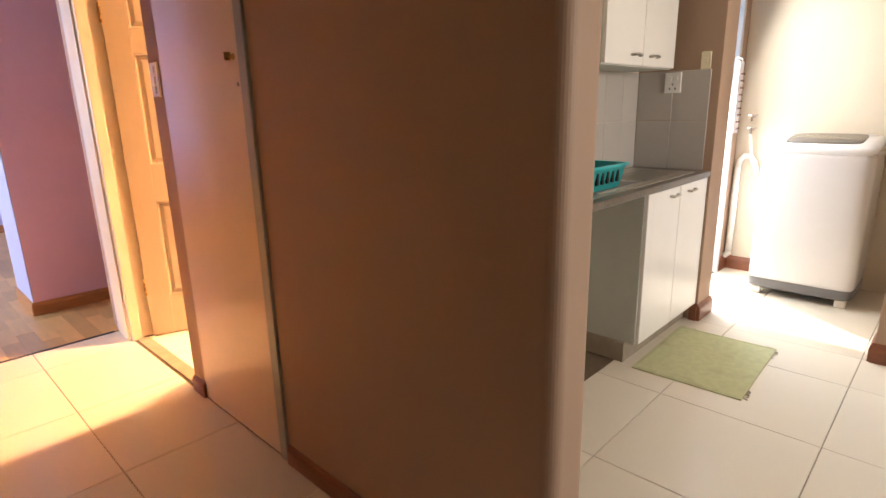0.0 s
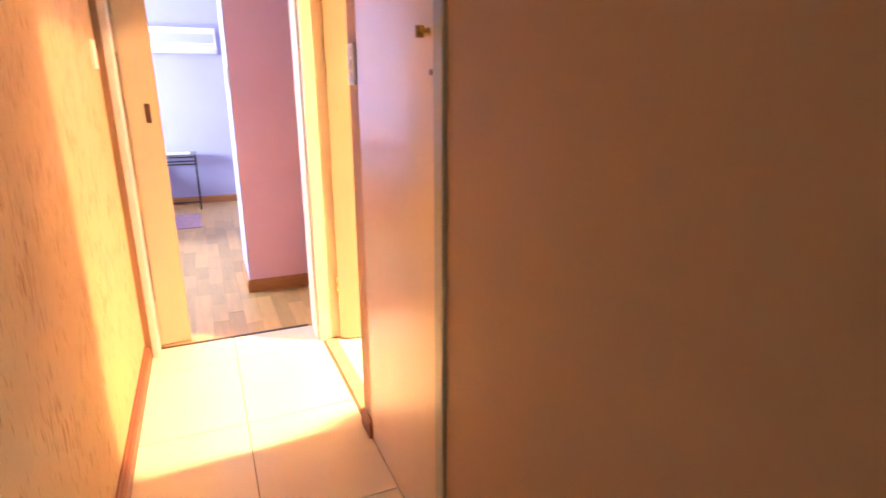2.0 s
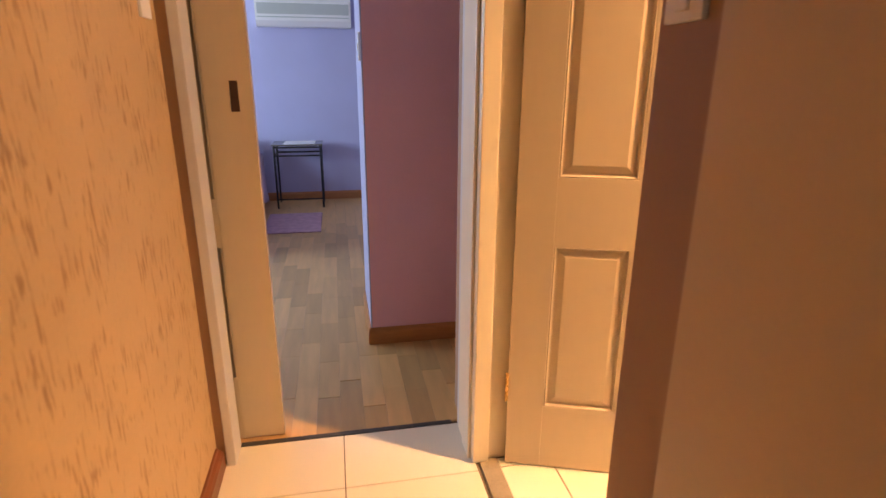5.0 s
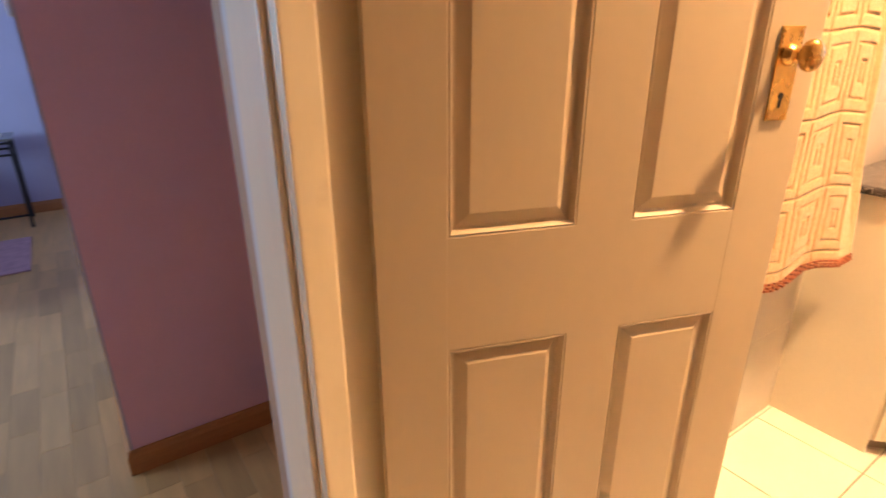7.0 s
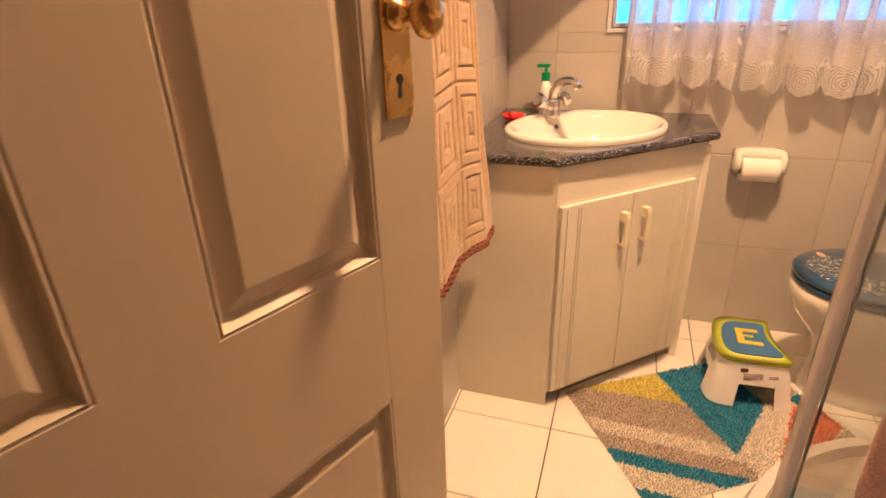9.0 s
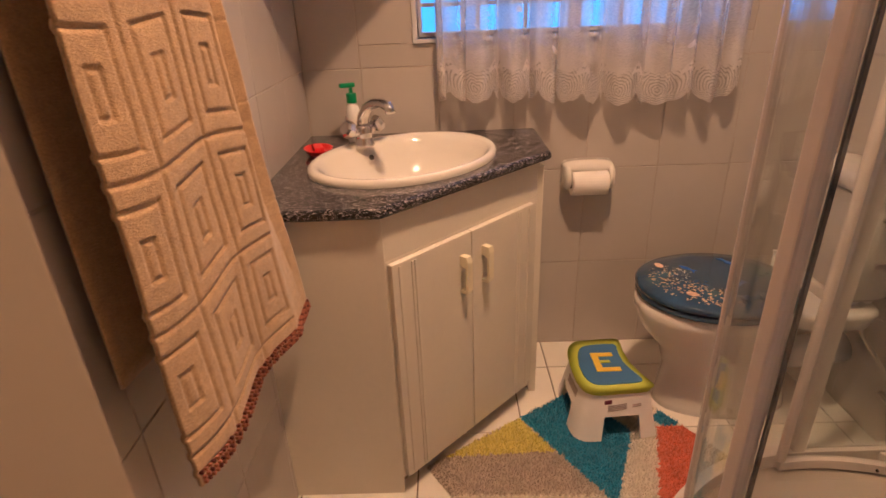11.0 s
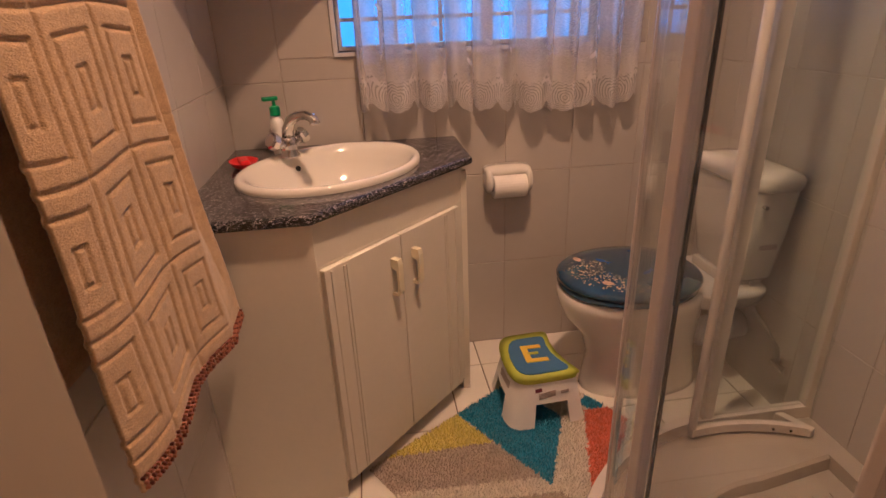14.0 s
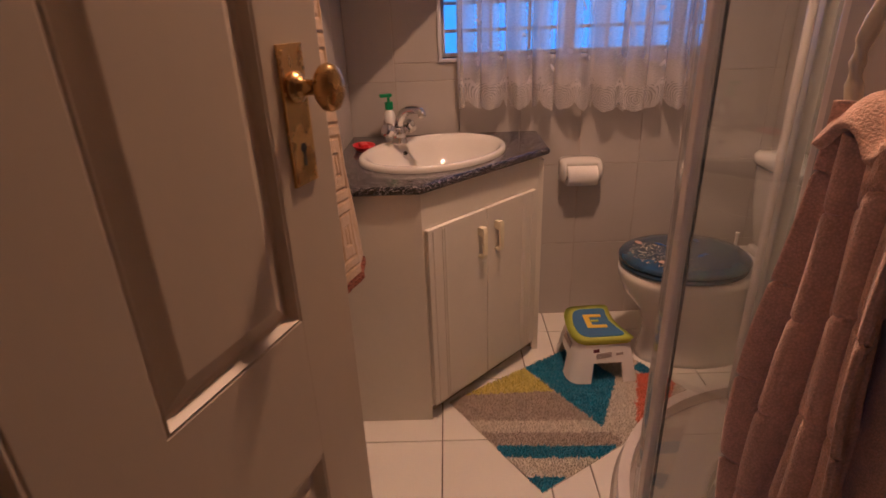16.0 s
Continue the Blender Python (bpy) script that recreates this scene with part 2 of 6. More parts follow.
def towel_mat(name, colour, relief=1.0):
    """Terry cloth with a woven relief of squares inside squares."""
    m = mat(name, colour, rough=0.95, vary=0.26 * relief, scale=60, fine=420, bump=relief, dist=0.006 * relief, sheen=0.3)
    # loops of the pile: lit tips and shaded hollows put into the colour
    N, L = m.node_tree.nodes, m.node_tree.links
    b = N["Principled BSDF"]
    geo = N.new("ShaderNodeNewGeometry")
    vor = N.new("ShaderNodeTexVoronoi")
    vor.inputs["Scale"].default_value = 380
    L.new(geo.outputs["Position"], vor.inputs["Vector"])
    r = N.new("ShaderNodeMapRange")
    r.inputs["From Min"].default_value, r.inputs["From Max"].default_value = 0.15, 0.75
    r.inputs["To Min"].default_value, r.inputs["To Max"].default_value = 1.0 + 0.18 * relief, 1.0 - 0.28 * relief
    L.new(vor.outputs["Distance"], r.inputs["Value"])
    sc = N.new("ShaderNodeVectorMath")
    sc.operation = 'SCALE'
    L.new(b.inputs["Base Color"].links[0].from_socket, sc.inputs[0])
    L.new(r.outputs[0], sc.inputs["Scale"])
    L.new(sc.outputs[0], b.inputs["Base Color"])
    return m


M = {}
M["wall_paint"] = mat("taupe_wall_paint", (0.40, 0.265, 0.185), rough=0.62, vary=0.04, scale=3, fine=160, bump=0.10, dist=0.001)
M["plaster"] = scratched_plaster("scratched_plaster", (0.58, 0.40, 0.22))
M["cream_wall"] = mat("cream_wall_paint", (0.66, 0.58, 0.46), rough=0.6, vary=0.04, scale=3, fine=140, bump=0.08, dist=0.001)
M["ceiling"] = mat("ceiling_paint", (0.78, 0.76, 0.72), rough=0.85, vary=0.03, scale=3, bump=0.05)
M["lilac"] = mat("lilac_wall_paint", (0.47, 0.47, 0.70), rough=0.7, vary=0.04, scale=3, bump=0.08, dist=0.001)
M["pink"] = mat("pink_wall_paint", (0.80, 0.52, 0.76), rough=0.7, vary=0.04, scale=3, bump=0.08, dist=0.001)
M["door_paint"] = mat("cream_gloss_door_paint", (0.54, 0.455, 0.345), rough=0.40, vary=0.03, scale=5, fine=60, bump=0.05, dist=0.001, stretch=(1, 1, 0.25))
M["frame_paint"] = mat("cream_gloss_frame_paint", (0.74, 0.66, 0.52), rough=0.36, vary=0.05, scale=9, fine=70, bump=0.06, dist=0.001, stretch=(1, 1, 0.3),
                       stain=((0.45, 0.34, 0.22), 7.0, 0.63, 0.35))
M["white_paint"] = mat("white_frame_paint", (0.62, 0.61, 0.63), rough=0.45, vary=0.04, scale=6, bump=0.05)
M["laminate"] = mat("cream_laminate", (0.70, 0.57, 0.43), rough=0.24, vary=0.03, scale=4, bump=0.02, coat=0.15)
M["steel_frame"] = mat("grey_steel_frame", (0.30, 0.31, 0.28), rough=0.4, metal=0.3, vary=0.1, scale=10, bump=0.05)
M["skirting"] = mat("brown_skirting", (0.22, 0.075, 0.036), rough=0.4, vary=0.2, scale=12, stretch=(1, 1, 6), bump=0.08)
M["skirting_light"] = mat("orange_brown_skirting", (0.46, 0.20, 0.075), rough=0.4, vary=0.15, scale=12, stretch=(1, 1, 6), bump=0.05)
M["grout"] = mat("grey_grout", (0.30, 0.26, 0.21), rough=0.9, vary=0.15, scale=20, bump=0.2)
M["grout_light"] = mat("pale_grout", (0.44, 0.38, 0.32), rough=0.9, vary=0.2, scale=14, bump=0.2)
M["grout_dark"] = mat("dark_grout", (0.15, 0.11, 0.07), rough=0.9, vary=0.2, scale=30, bump=0.2)
M["floor_tile"] = mat("ivory_floor_tile", (0.77, 0.70, 0.59), rough=0.26, vary=0.02, scale=1.5, fine=90, bump=0.02, spread=0.02, rough_vary=0.0)
M["bath_floor"] = mat("white_floor_tile", (0.80, 0.75, 0.66), rough=0.22, vary=0.03, scale=6, bump=0.02, spread=0.025)
M["wall_tile"] = mat("off_white_wall_tile", (0.49, 0.45, 0.41), rough=0.20, vary=0.03, scale=5, fine=30, bump=0.05, dist=0.002, spread=0.03)
M["plank"] = mat("laminate_plank", (0.62, 0.37, 0.155), rough=0.35, vary=0.14, scale=3, fine=90, stretch=(8, 1, 1), bump=0.03, spread=0.20)
M["ceramic"] = mat("white_ceramic", (0.74, 0.70, 0.63), rough=0.08, vary=0.015, scale=4, bump=0.0, coat=0.4)
M["cabinet"] = mat("cream_painted_board", (0.72, 0.67, 0.57), rough=0.38, vary=0.035, scale=5, fine=70, bump=0.05, dist=0.001)
M["cream_plastic"] = mat("cream_plastic", (0.80, 0.73, 0.52), rough=0.35, vary=0.03, bump=0.02)
M["plinth"] = mat("grey_brown_plinth", (0.30, 0.25, 0.19), rough=0.6, vary=0.2, scale=12, bump=0.1)
M["granite"] = granite_mat("speckled_dark_granite")
M["chrome"] = mat("chrome", (0.72, 0.70, 0.68), rough=0.10, metal=1.0, vary=0.05, scale=20, bump=0.0, rough_vary=0.05)
M["brass"] = mat("worn_brass", (0.62, 0.40, 0.14), rough=0.27, metal=1.0, vary=0.22, scale=35, fine=240, bump=0.06, dist=0.0005, rough_vary=0.12)
M["grip"] = mat("dark_brown_grip", (0.05, 0.02, 0.012), rough=0.5, vary=0.2, scale=40, bump=0.05)
M["mirror"] = mat("mirror_silver", (0.90, 0.90, 0.90), rough=0.02, metal=1.0, vary=0.0, bump=0.0, rough_vary=0.0)
# near-black for small screws and for holes, whose inner shade is painted
M["dark"] = mat("hole_shade_and_screw_black", (0.01, 0.008, 0.006), rough=0.8, vary=0.1, bump=0.0)
M["alu"] = mat("pale_shower_frame", (0.68, 0.61, 0.54), rough=0.35, metal=0.1, vary=0.05, scale=8, bump=0.03)
M["tray"] = mat("worn_beige_tray", (0.38, 0.33, 0.275), rough=0.35, vary=0.10, scale=5, fine=60, bump=0.04, stain=((0.34, 0.28, 0.21), 5.0, 0.58, 0.5))
M["seal"] = mat("dark_rubber_seal", (0.05, 0.045, 0.045), rough=0.6, vary=0.2, bump=0.0)
M["glass"] = glass_mat("shower_glass")
M["pane"] = glass_mat("window_glass", (0.85, 0.92, 1.0), 0.05, 0.12)
M["lace"] = lace_mat("lace_curtain")
M["towel"] = towel_mat("beige_terry", (0.53, 0.35, 0.175), 0.6)
M["towel_pink"] = towel_mat("dusky_pink_terry", (0.74, 0.46, 0.31), 0.5)
M["hem_dark"] = mat("dark_red_thread", (0.16, 0.045, 0.035), rough=0.9, vary=0.3, bump=0.2)
M["hem_rust"] = mat("rust_thread", (0.42, 0.16, 0.09), rough=0.9, vary=0.3, bump=0.2)
M["pile_teal"] = mat("teal_pile", (0.018, 0.23, 0.39), rough=1.0, vary=0.25, scale=40, fine=500, bump=0.8, sheen=0.3)
M["pile_yellow"] = mat("yellow_pile", (0.72, 0.62, 0.11), rough=1.0, vary=0.18, scale=40, fine=500, bump=0.8, sheen=0.3)
M["pile_taupe"] = mat("taupe_pile", (0.50, 0.41, 0.33), rough=1.0, vary=0.2, scale=40, fine=500, bump=0.8, sheen=0.3)
M["pile_cream"] = mat("cream_pile", (0.76, 0.69, 0.58), rough=1.0, vary=0.15, scale=40, fine=500, bump=0.8, sheen=0.3)
M["pile_coral"] = mat("coral_pile", (0.68, 0.17, 0.075), rough=1.0, vary=0.2, scale=40, fine=500, bump=0.8, sheen=0.3)
M["white_plastic"] = mat("white_plastic", (0.87, 0.85, 0.82), rough=0.32, vary=0.02, bump=0.02)
M["lime"] = mat("lime_rubber", (0.46, 0.52, 0.04), rough=0.5, vary=0.06, bump=0.05)
M["blue_rubber"] = mat("slate_blue_rubber", (0.055, 0.155, 0.33), rough=0.7, vary=0.1, fine=400, bump=0.25)
M["yellow_rubber"] = mat("yellow_rubber", (0.80, 0.56, 0.03), rough=0.5, vary=0.05, bump=0.05)
M["print_grey"] = mat("faint_grey_print", (0.42, 0.36, 0.34), rough=0.5, vary=0.2, scale=200, bump=0.0)
M["print_maroon"] = mat("maroon_print", (0.16, 0.03, 0.05), rough=0.5, bump=0.0)
M["lid_blue"] = mat("clear_blue_resin", (0.016, 0.055, 0.12), rough=0.08, vary=0.35, scale=16, fine=90, bump=0.0, coat=0.7,
                    stain=((0.07, 0.15, 0.13), 9.0, 0.55, 0.6))
M["lid_sand"] = mat("embedded_sand_and_shells", (0.50, 0.40, 0.27), rough=0.2, vary=0.5, scale=120, fine=400, bump=0.1, coat=0.7)
M["lid_fish"] = mat("embedded_fish_blue", (0.03, 0.10, 0.36), rough=0.15, vary=0.3, scale=60, bump=0.0, coat=0.7)
M["lid_light"] = mat("embedded_shell_pale", (0.62, 0.42, 0.30), rough=0.2, vary=0.25, scale=60, bump=0.0, coat=0.7)
M["red_plastic"] = mat("red_plastic", (0.62, 0.02, 0.015), rough=0.3, vary=0.06, bump=0.02)
M["green_plastic"] = mat("green_plastic", (0.01, 0.26, 0.09), rough=0.35, vary=0.06, bump=0.02)
M["paper"] = mat("toilet_paper", (0.82, 0.78, 0.73), rough=0.95, vary=0.04, fine=300, bump=0.3)
M["washer"] = mat("white_enamel", (0.80, 0.80, 0.82), rough=0.22, vary=0.015, scale=4, bump=0.0, coat=0.2)
M["grey_plastic"] = mat("grey_plastic", (0.17, 0.17, 0.18), rough=0.45, vary=0.06, bump=0.04)
M["grey_window"] = mat("smoked_lid_window", (0.16, 0.15, 0.14), rough=0.15, vary=0.06, bump=0.0)
M["kitchen_white"] = mat("white_melamine", (0.80, 0.78, 0.74), rough=0.3, vary=0.02, bump=0.02)
M["kitchen_grey"] = mat("grey_carcass_board", (0.50, 0.52, 0.48), rough=0.45, vary=0.04, bump=0.03)
M["worktop_dark"] = mat("grey_brown_worktop", (0.13, 0.11, 0.09), rough=0.3, vary=0.3, scale=60, bump=0.04)
M["steel"] = mat("brushed_steel", (0.50, 0.48, 0.44), rough=0.3, metal=0.9, vary=0.08, scale=30, bump=0.03)
M["turquoise"] = mat("turquoise_plastic", (0.01, 0.46, 0.47), rough=0.35, vary=0.06, bump=0.02)
M["mat_green"] = mat("pale_green_woven_mat", (0.52, 0.53, 0.31), rough=0.95, vary=0.1, scale=30, fine=260, bump=0.6, stain=((0.40, 0.36, 0.22), 6, 0.6, 0.5))
M["bed_cover"] = mat("pale_mauve_bedcover", (0.55, 0.48, 0.62), rough=0.9, vary=0.1, scale=10, fine=200, bump=0.4)
M["bed_white"] = mat("white_throw", (0.74, 0.72, 0.74), rough=0.9, vary=0.08, scale=10, fine=200, bump=0.4)
M["bed_purple"] = mat("plum_cushion", (0.13, 0.05, 0.12), rough=0.9, vary=0.15, scale=10, fine=200, bump=0.4)
M["bed_rug"] = mat("mauve_rug", (0.50, 0.30, 0.36), rough=1.0, vary=0.2, scale=20, fine=240, bump=0.7)
M["black_metal"] = mat("black_metal", (0.015, 0.015, 0.02), rough=0.4, vary=0.2, bump=0.05)
M["outdoor"] = mat("outdoor_paving", (0.45, 0.42, 0.38), rough=0.9, vary=0.2, scale=3, bump=0.3)


def glow_mat(name, colour, strength):
    m = bpy.data.materials.new(name)
    m.use_nodes = True
    N, L = m.node_tree.nodes, m.node_tree.links
    e = N.new("ShaderNodeEmission")
    e.inputs[0].default_value = (*colour, 1)
    e.inputs[1].default_value = strength
    L.new(e.outputs[0], N["Material Output"].inputs["Surface"])
    return m


M["day"] = glow_mat("daylight_backdrop", (0.92, 0.97, 1.0), 3.5)
M["day_blue"] = glow_mat("evening_daylight_backdrop", (0.17, 0.55, 1.0), 5.0)
M["bulb"] = glow_mat("lit_globe", (1.0, 0.7, 0.35), 6.0)


# ---- builders ----
def finish(name, bm, material, smooth=False):
    me = bpy.data.meshes.new(name)
    bmesh.ops.recalc_face_normals(bm, faces=bm.faces)
    bm.to_mesh(me)
    bm.free()
    mats = material if isinstance(material, (list, tuple)) else [material]
    for m in mats:
        me.materials.append(M[m])
    if smooth:
        for p in me.polygons:
            p.use_smooth = True
    return new(name, me)


def part(name, bm, material, parent=None, label="", smooth=False):
    ob = finish(name, bm, material, smooth)
    if parent is not None:
        ob.parent = parent
    if label:
        ob["label"] = label
    return ob


def thing(name, loc, label, category, group="", rz=0.0):
    ob = new(name)
    ob.empty_display_size = 0.05
    ob.location = loc
    ob.rotation_euler[2] = radians(rz)
    return tagged(ob, label, category, group)


def structure(name, bm, material, label="", smooth=False):
    return tagged(finish(name, bm, material, smooth), label, "", "", "structure")


def box(bm, x0, y0, z0, x1, y1, z1, bevel=0.0, seg=2):
    r = bmesh.ops.create_cube(bm, size=1)
    vs = r["verts"]
    for v in vs:
        v.co = Vector((x0 + (v.co.x + 0.5) * (x1 - x0), y0 + (v.co.y + 0.5) * (y1 - y0), z0 + (v.co.z + 0.5) * (z1 - z0)))
    if bevel:
        es = list({e for v in vs for e in v.link_edges})
        bmesh.ops.bevel(bm, geom=es, offset=bevel, segments=seg, affect='EDGES', profile=0.6)
    return bm


def boxes(*rows, bevel=0.0):
    bm = bmesh.new()
    for r in rows:
        box(bm, *r, bevel=bevel)
    return bm


def prism(bm, poly, z0, z1, bevel=0.0, seg=3, top_only=False):
    vs = [bm.verts.new((x, y, z0)) for x, y in poly]
    f = bm.faces.new(vs)
    r = bmesh.ops.extrude_face_region(bm, geom=[f])
    top = [g for g in r["geom"] if isinstance(g, bmesh.types.BMVert)]
    for v in top:
        v.co.z = z1
    if bevel:
        ts = set(top)
        es = [e for e in bm.edges if all(v in ts for v in e.verts)] if top_only else list({e for v in (*vs, *top) for e in v.link_edges})
        bmesh.ops.bevel(bm, geom=es, offset=bevel, segments=seg, affect='EDGES', profile=0.5)
    return bm


def loft(bm, rings, close=True, cap0=True, cap1=True):
    """Skin over rings of points, each ring with the same count."""
    vr = [[bm.verts.new(p) for p in ring] for ring in rings]
    n = len(vr[0])
    for a, b in zip(vr, vr[1:]):
        for i in range(n if close else n - 1):
            j = (i + 1) % n
            bm.faces.new((a[i], a[j], b[j], b[i]))
    if close and cap0:
        bm.faces.new(list(reversed(vr[0])))
    if close and cap1:
        bm.faces.new(vr[-1])
    return bm


def oval(cx, cy, z, a, b, n=32, rot=0.0, power=2.0):
    pts = []
    for i in range(n):
        t = 2 * math.pi * i / n
        c, s = math.cos(t), math.sin(t)
        x = a * math.copysign(abs(c) ** (2 / power), c)
        y = b * math.copysign(abs(s) ** (2 / power), s)
        pts.append((cx + x * math.cos(rot) - y * math.sin(rot), cy + x * math.sin(rot) + y * math.cos(rot), z))
    return pts


def lathe(bm, prof, cx=0.0, cy=0.0, n=24):
    return loft(bm, [oval(cx, cy, z, max(r, 1e-4), max(r, 1e-4), n) for r, z in prof])


def tube(bm, pts, r, n=10):
    pts = [Vector(p) for p in pts]
    rings = []
    up = Vector((0, 0, 1))
    for i, p in enumerate(pts):
        d = (pts[min(i + 1, len(pts) - 1)] - pts[max(i - 1, 0)]).normalized()
        a = d.cross(up)
        if a.length < 1e-3:
            a = d.cross(Vector((0, 1, 0)))
        a.normalize()
        b = d.cross(a)
        rad = r[i] if isinstance(r, (list, tuple)) else r
        rings.append([p + rad * (math.cos(2 * math.pi * k / n) * a + math.sin(2 * math.pi * k / n) * b) for k in range(n)])
    return loft(bm, rings)


def arc(c, r, a0, a1, n=12):
    return [(c[0] + r * math.cos(radians(a0 + (a1 - a0) * i / n)), c[1] + r * math.sin(radians(a0 + (a1 - a0) * i / n))) for i in range(n + 1)]


def move(bm, m):
    bmesh.ops.transform(bm, matrix=m, verts=bm.verts)
    return bm


# ---- structure ----
H = 2.8
floor = structure("floor", boxes((-3.2, -2.5, -0.12, 5.0, 3.53, -0.006), (-3.2, 3.53, -0.12, 5.0, 8.0, -0.008)), "grout_dark", "tiled floor slab of the flat")
ceiling = structure("ceiling", boxes((-3.2, -2.5, H, 5.0, 8.0, H + 0.1)), "ceiling", "plain white ceiling")

wall_corridor_left = structure("wall_corridor_left", boxes((-0.17, 0.75, 0, -0.010, 3.44, H)), "plaster", "scratched beige plaster wall of the corridor")
wall_lounge = structure("wall_lounge", boxes((-2.6, 0.75, 0, -0.17, 0.9, H)), "wall_paint", "plain taupe wall")
wall_west = structure("wall_west", boxes((-2.75, -2.3, 0, -2.6, 0.9, H)), "wall_paint", "plain taupe wall")
wall_south = structure("wall_south", boxes((-2.75, -2.45, 0, 1.5, -2.3, H), (3.3, -2.45, 0, 4.61, -2.3, H), (1.5, -2.45, 0, 3.3, -2.3, 0.9),
                                           (1.5, -2.45, 2.1, 3.3, -2.3, H)), "cream_wall", "plain cream wall with a window opening")
wall_corridor_right = structure("wall_corridor_right", boxes(
    (0.85, 0.60, 0, 0.99, 1.64, H), (0.85, 1.64, 2.06, 0.99, 2.335, H), (0.85, 2.335, 0, 0.99, 2.458, H),
    (0.85, 2.458, 2.07, 0.99, 3.36, H)), "wall_paint", "taupe painted wall of the corridor")
bm = bmesh.new()
prism(bm, arc((0.885, 0.565), 0.035, 180, 270, 8) + arc((0.955, 0.565), 0.035, 270, 360, 8) + [(0.99, 0.60), (0.85, 0.60)], 0, H)
structure("wall_corridor_end", bm, "wall_paint", "rounded end of the taupe corridor wall")
wall_bedroom_front = structure("wall_bedroom_front", boxes(
    (-0.17, 3.44, 0, 0.045, 3.53, H), (-3.0, 3.60, 0, 0.045, 3.66, H), (0.045, 3.44, 2.04, 0.815, 3.66, H),
    (0.855, 3.36, 0, 0.965, 3.66, H), (0.965, 3.268, 0, 3.4, 3.66, H), (0.815, 3.49, 2.04, 0.855, 3.575, H)), "wall_paint",
    "wall with the pocket for a sliding door")
wall_bathroom_window = structure("wall_bathroom_window", boxes(
    (3.2366, 1.40, 0, 3.40, 1.89, H), (3.2366, 2.888, 0, 3.40, 3.264, H), (3.2366, 1.89, 0, 3.40, 2.888, 1.150),
    (3.2366, 1.89, 1.95, 3.40, 2.888, H)), "grout_light", "tiled bathroom wall with the window")
wall_bathroom_south = structure("wall_bathroom_south", boxes((0.99, 1.485, 0, 3.2366, 1.5482, H)), "grout_light", "tiled bathroom wall behind the toilet")
wall_closet = structure("wall_closet", boxes((0.99, 2.37, 0, 1.59, 2.4682, H), (1.52, 1.5482, 0, 1.5882, 2.37, H)), "grout_light", "tiled wall beside the shower")
wall_bathroom_north = structure("wall_bathroom_north", boxes((0.99, 3.2636, 0, 3.2366, 3.268, H)), "grout_light", "tiled bathroom wall behind the towel rail")
wall_kitchen_back = structure("wall_kitchen_back", boxes((0.99, 1.472, 0, 3.2, 1.485, H)), "cream_wall", "cream kitchen wall above the sink")
wall_kitchen_end = structure("wall_kitchen_end", boxes((3.2, 1.02, 0, 3.40, 1.485, H), (3.40, 1.26, 0, 3.50, 1.40, H), (4.30, 1.26, 0, 4.61, 1.40, H),
                                                       (3.50, 1.26, 2.08, 4.30, 1.40, H)), "wall_paint", "taupe wall stub beside the counter")
wall_kitchen_right = structure("wall_kitchen_right", boxes((3.2, -2.3, 0, 3.38, 0.185, H)), "wall_paint", "taupe wall stub between kitchen and laundry")
wall_laundry = structure("wall_laundry", boxes((4.46, -2.3, 0, 4.61, 1.26, H)), "cream_wall", "cream laundry wall behind the washing machine")
wall_bedroom_far = structure("wall_bedroom_far", boxes((-3.0, 7.7, 0, 2.5, 7.85, H)), "lilac", "lilac bedroom wall")
wall_bedroom_window = structure("wall_bedroom_window", boxes((-3.15, 3.6, 0, -3.0, 5.0, H), (-3.15, 6.8, 0, -3.0, 7.85, H), (-3.15, 5.0, 0, -3.0, 6.8, 0.9),
                                                             (-3.15, 5.0, 2.1, -3.0, 6.8, H)), "lilac", "lilac bedroom wall with a window opening")
wall_bedroom_right = structure("wall_bedroom_right", boxes((2.4, 3.66, 0, 2.55, 7.7, H)), "lilac", "lilac bedroom wall")
wall_bedroom_stub = structure("wall_bedroom_stub", boxes((0.566, 4.235, 0, 2.4, 4.74, H)), "pink", "pink wall stub in the bedroom")
# thin sheet on the stub's side; its lilac stands for bluish window light
trim_stub = structure("trim_stub_lit_side", boxes((0.56, 4.237, 0, 0.566, 4.74, H)), "lilac", "side of the pink wall stub, coloured lilac for the bluish window light")
outside = tagged(finish("ground_outside", boxes((3.4, 1.42, -0.02, 9, 14, -0.01)), "outdoor"), "paved ground outside", "", "", "structure")

# skirting boards


def skirting(name, pts, material="skirting", h=0.075, d=0.014):
    """pts: a straight run from a to b, with the way that it stands out."""
    (ax, ay), (bx, by), (nx, ny) = pts
    a, b, n = Vector((ax, ay, 0)), Vector((bx, by, 0)), Vector((nx, ny, 0))
    prof = [(0, 0), (d, 0), (d, h * 0.72), (d * 0.75, h * 0.86), (d * 0.4, h * 0.93), (d * 0.3, h), (0, h)]
    bm = bmesh.new()
    loft(bm, [[p + n * u + Vector((0, 0, w)) for u, w in prof] for p in (a, b)])
    return structure(name, bm, material, "brown skirting board")


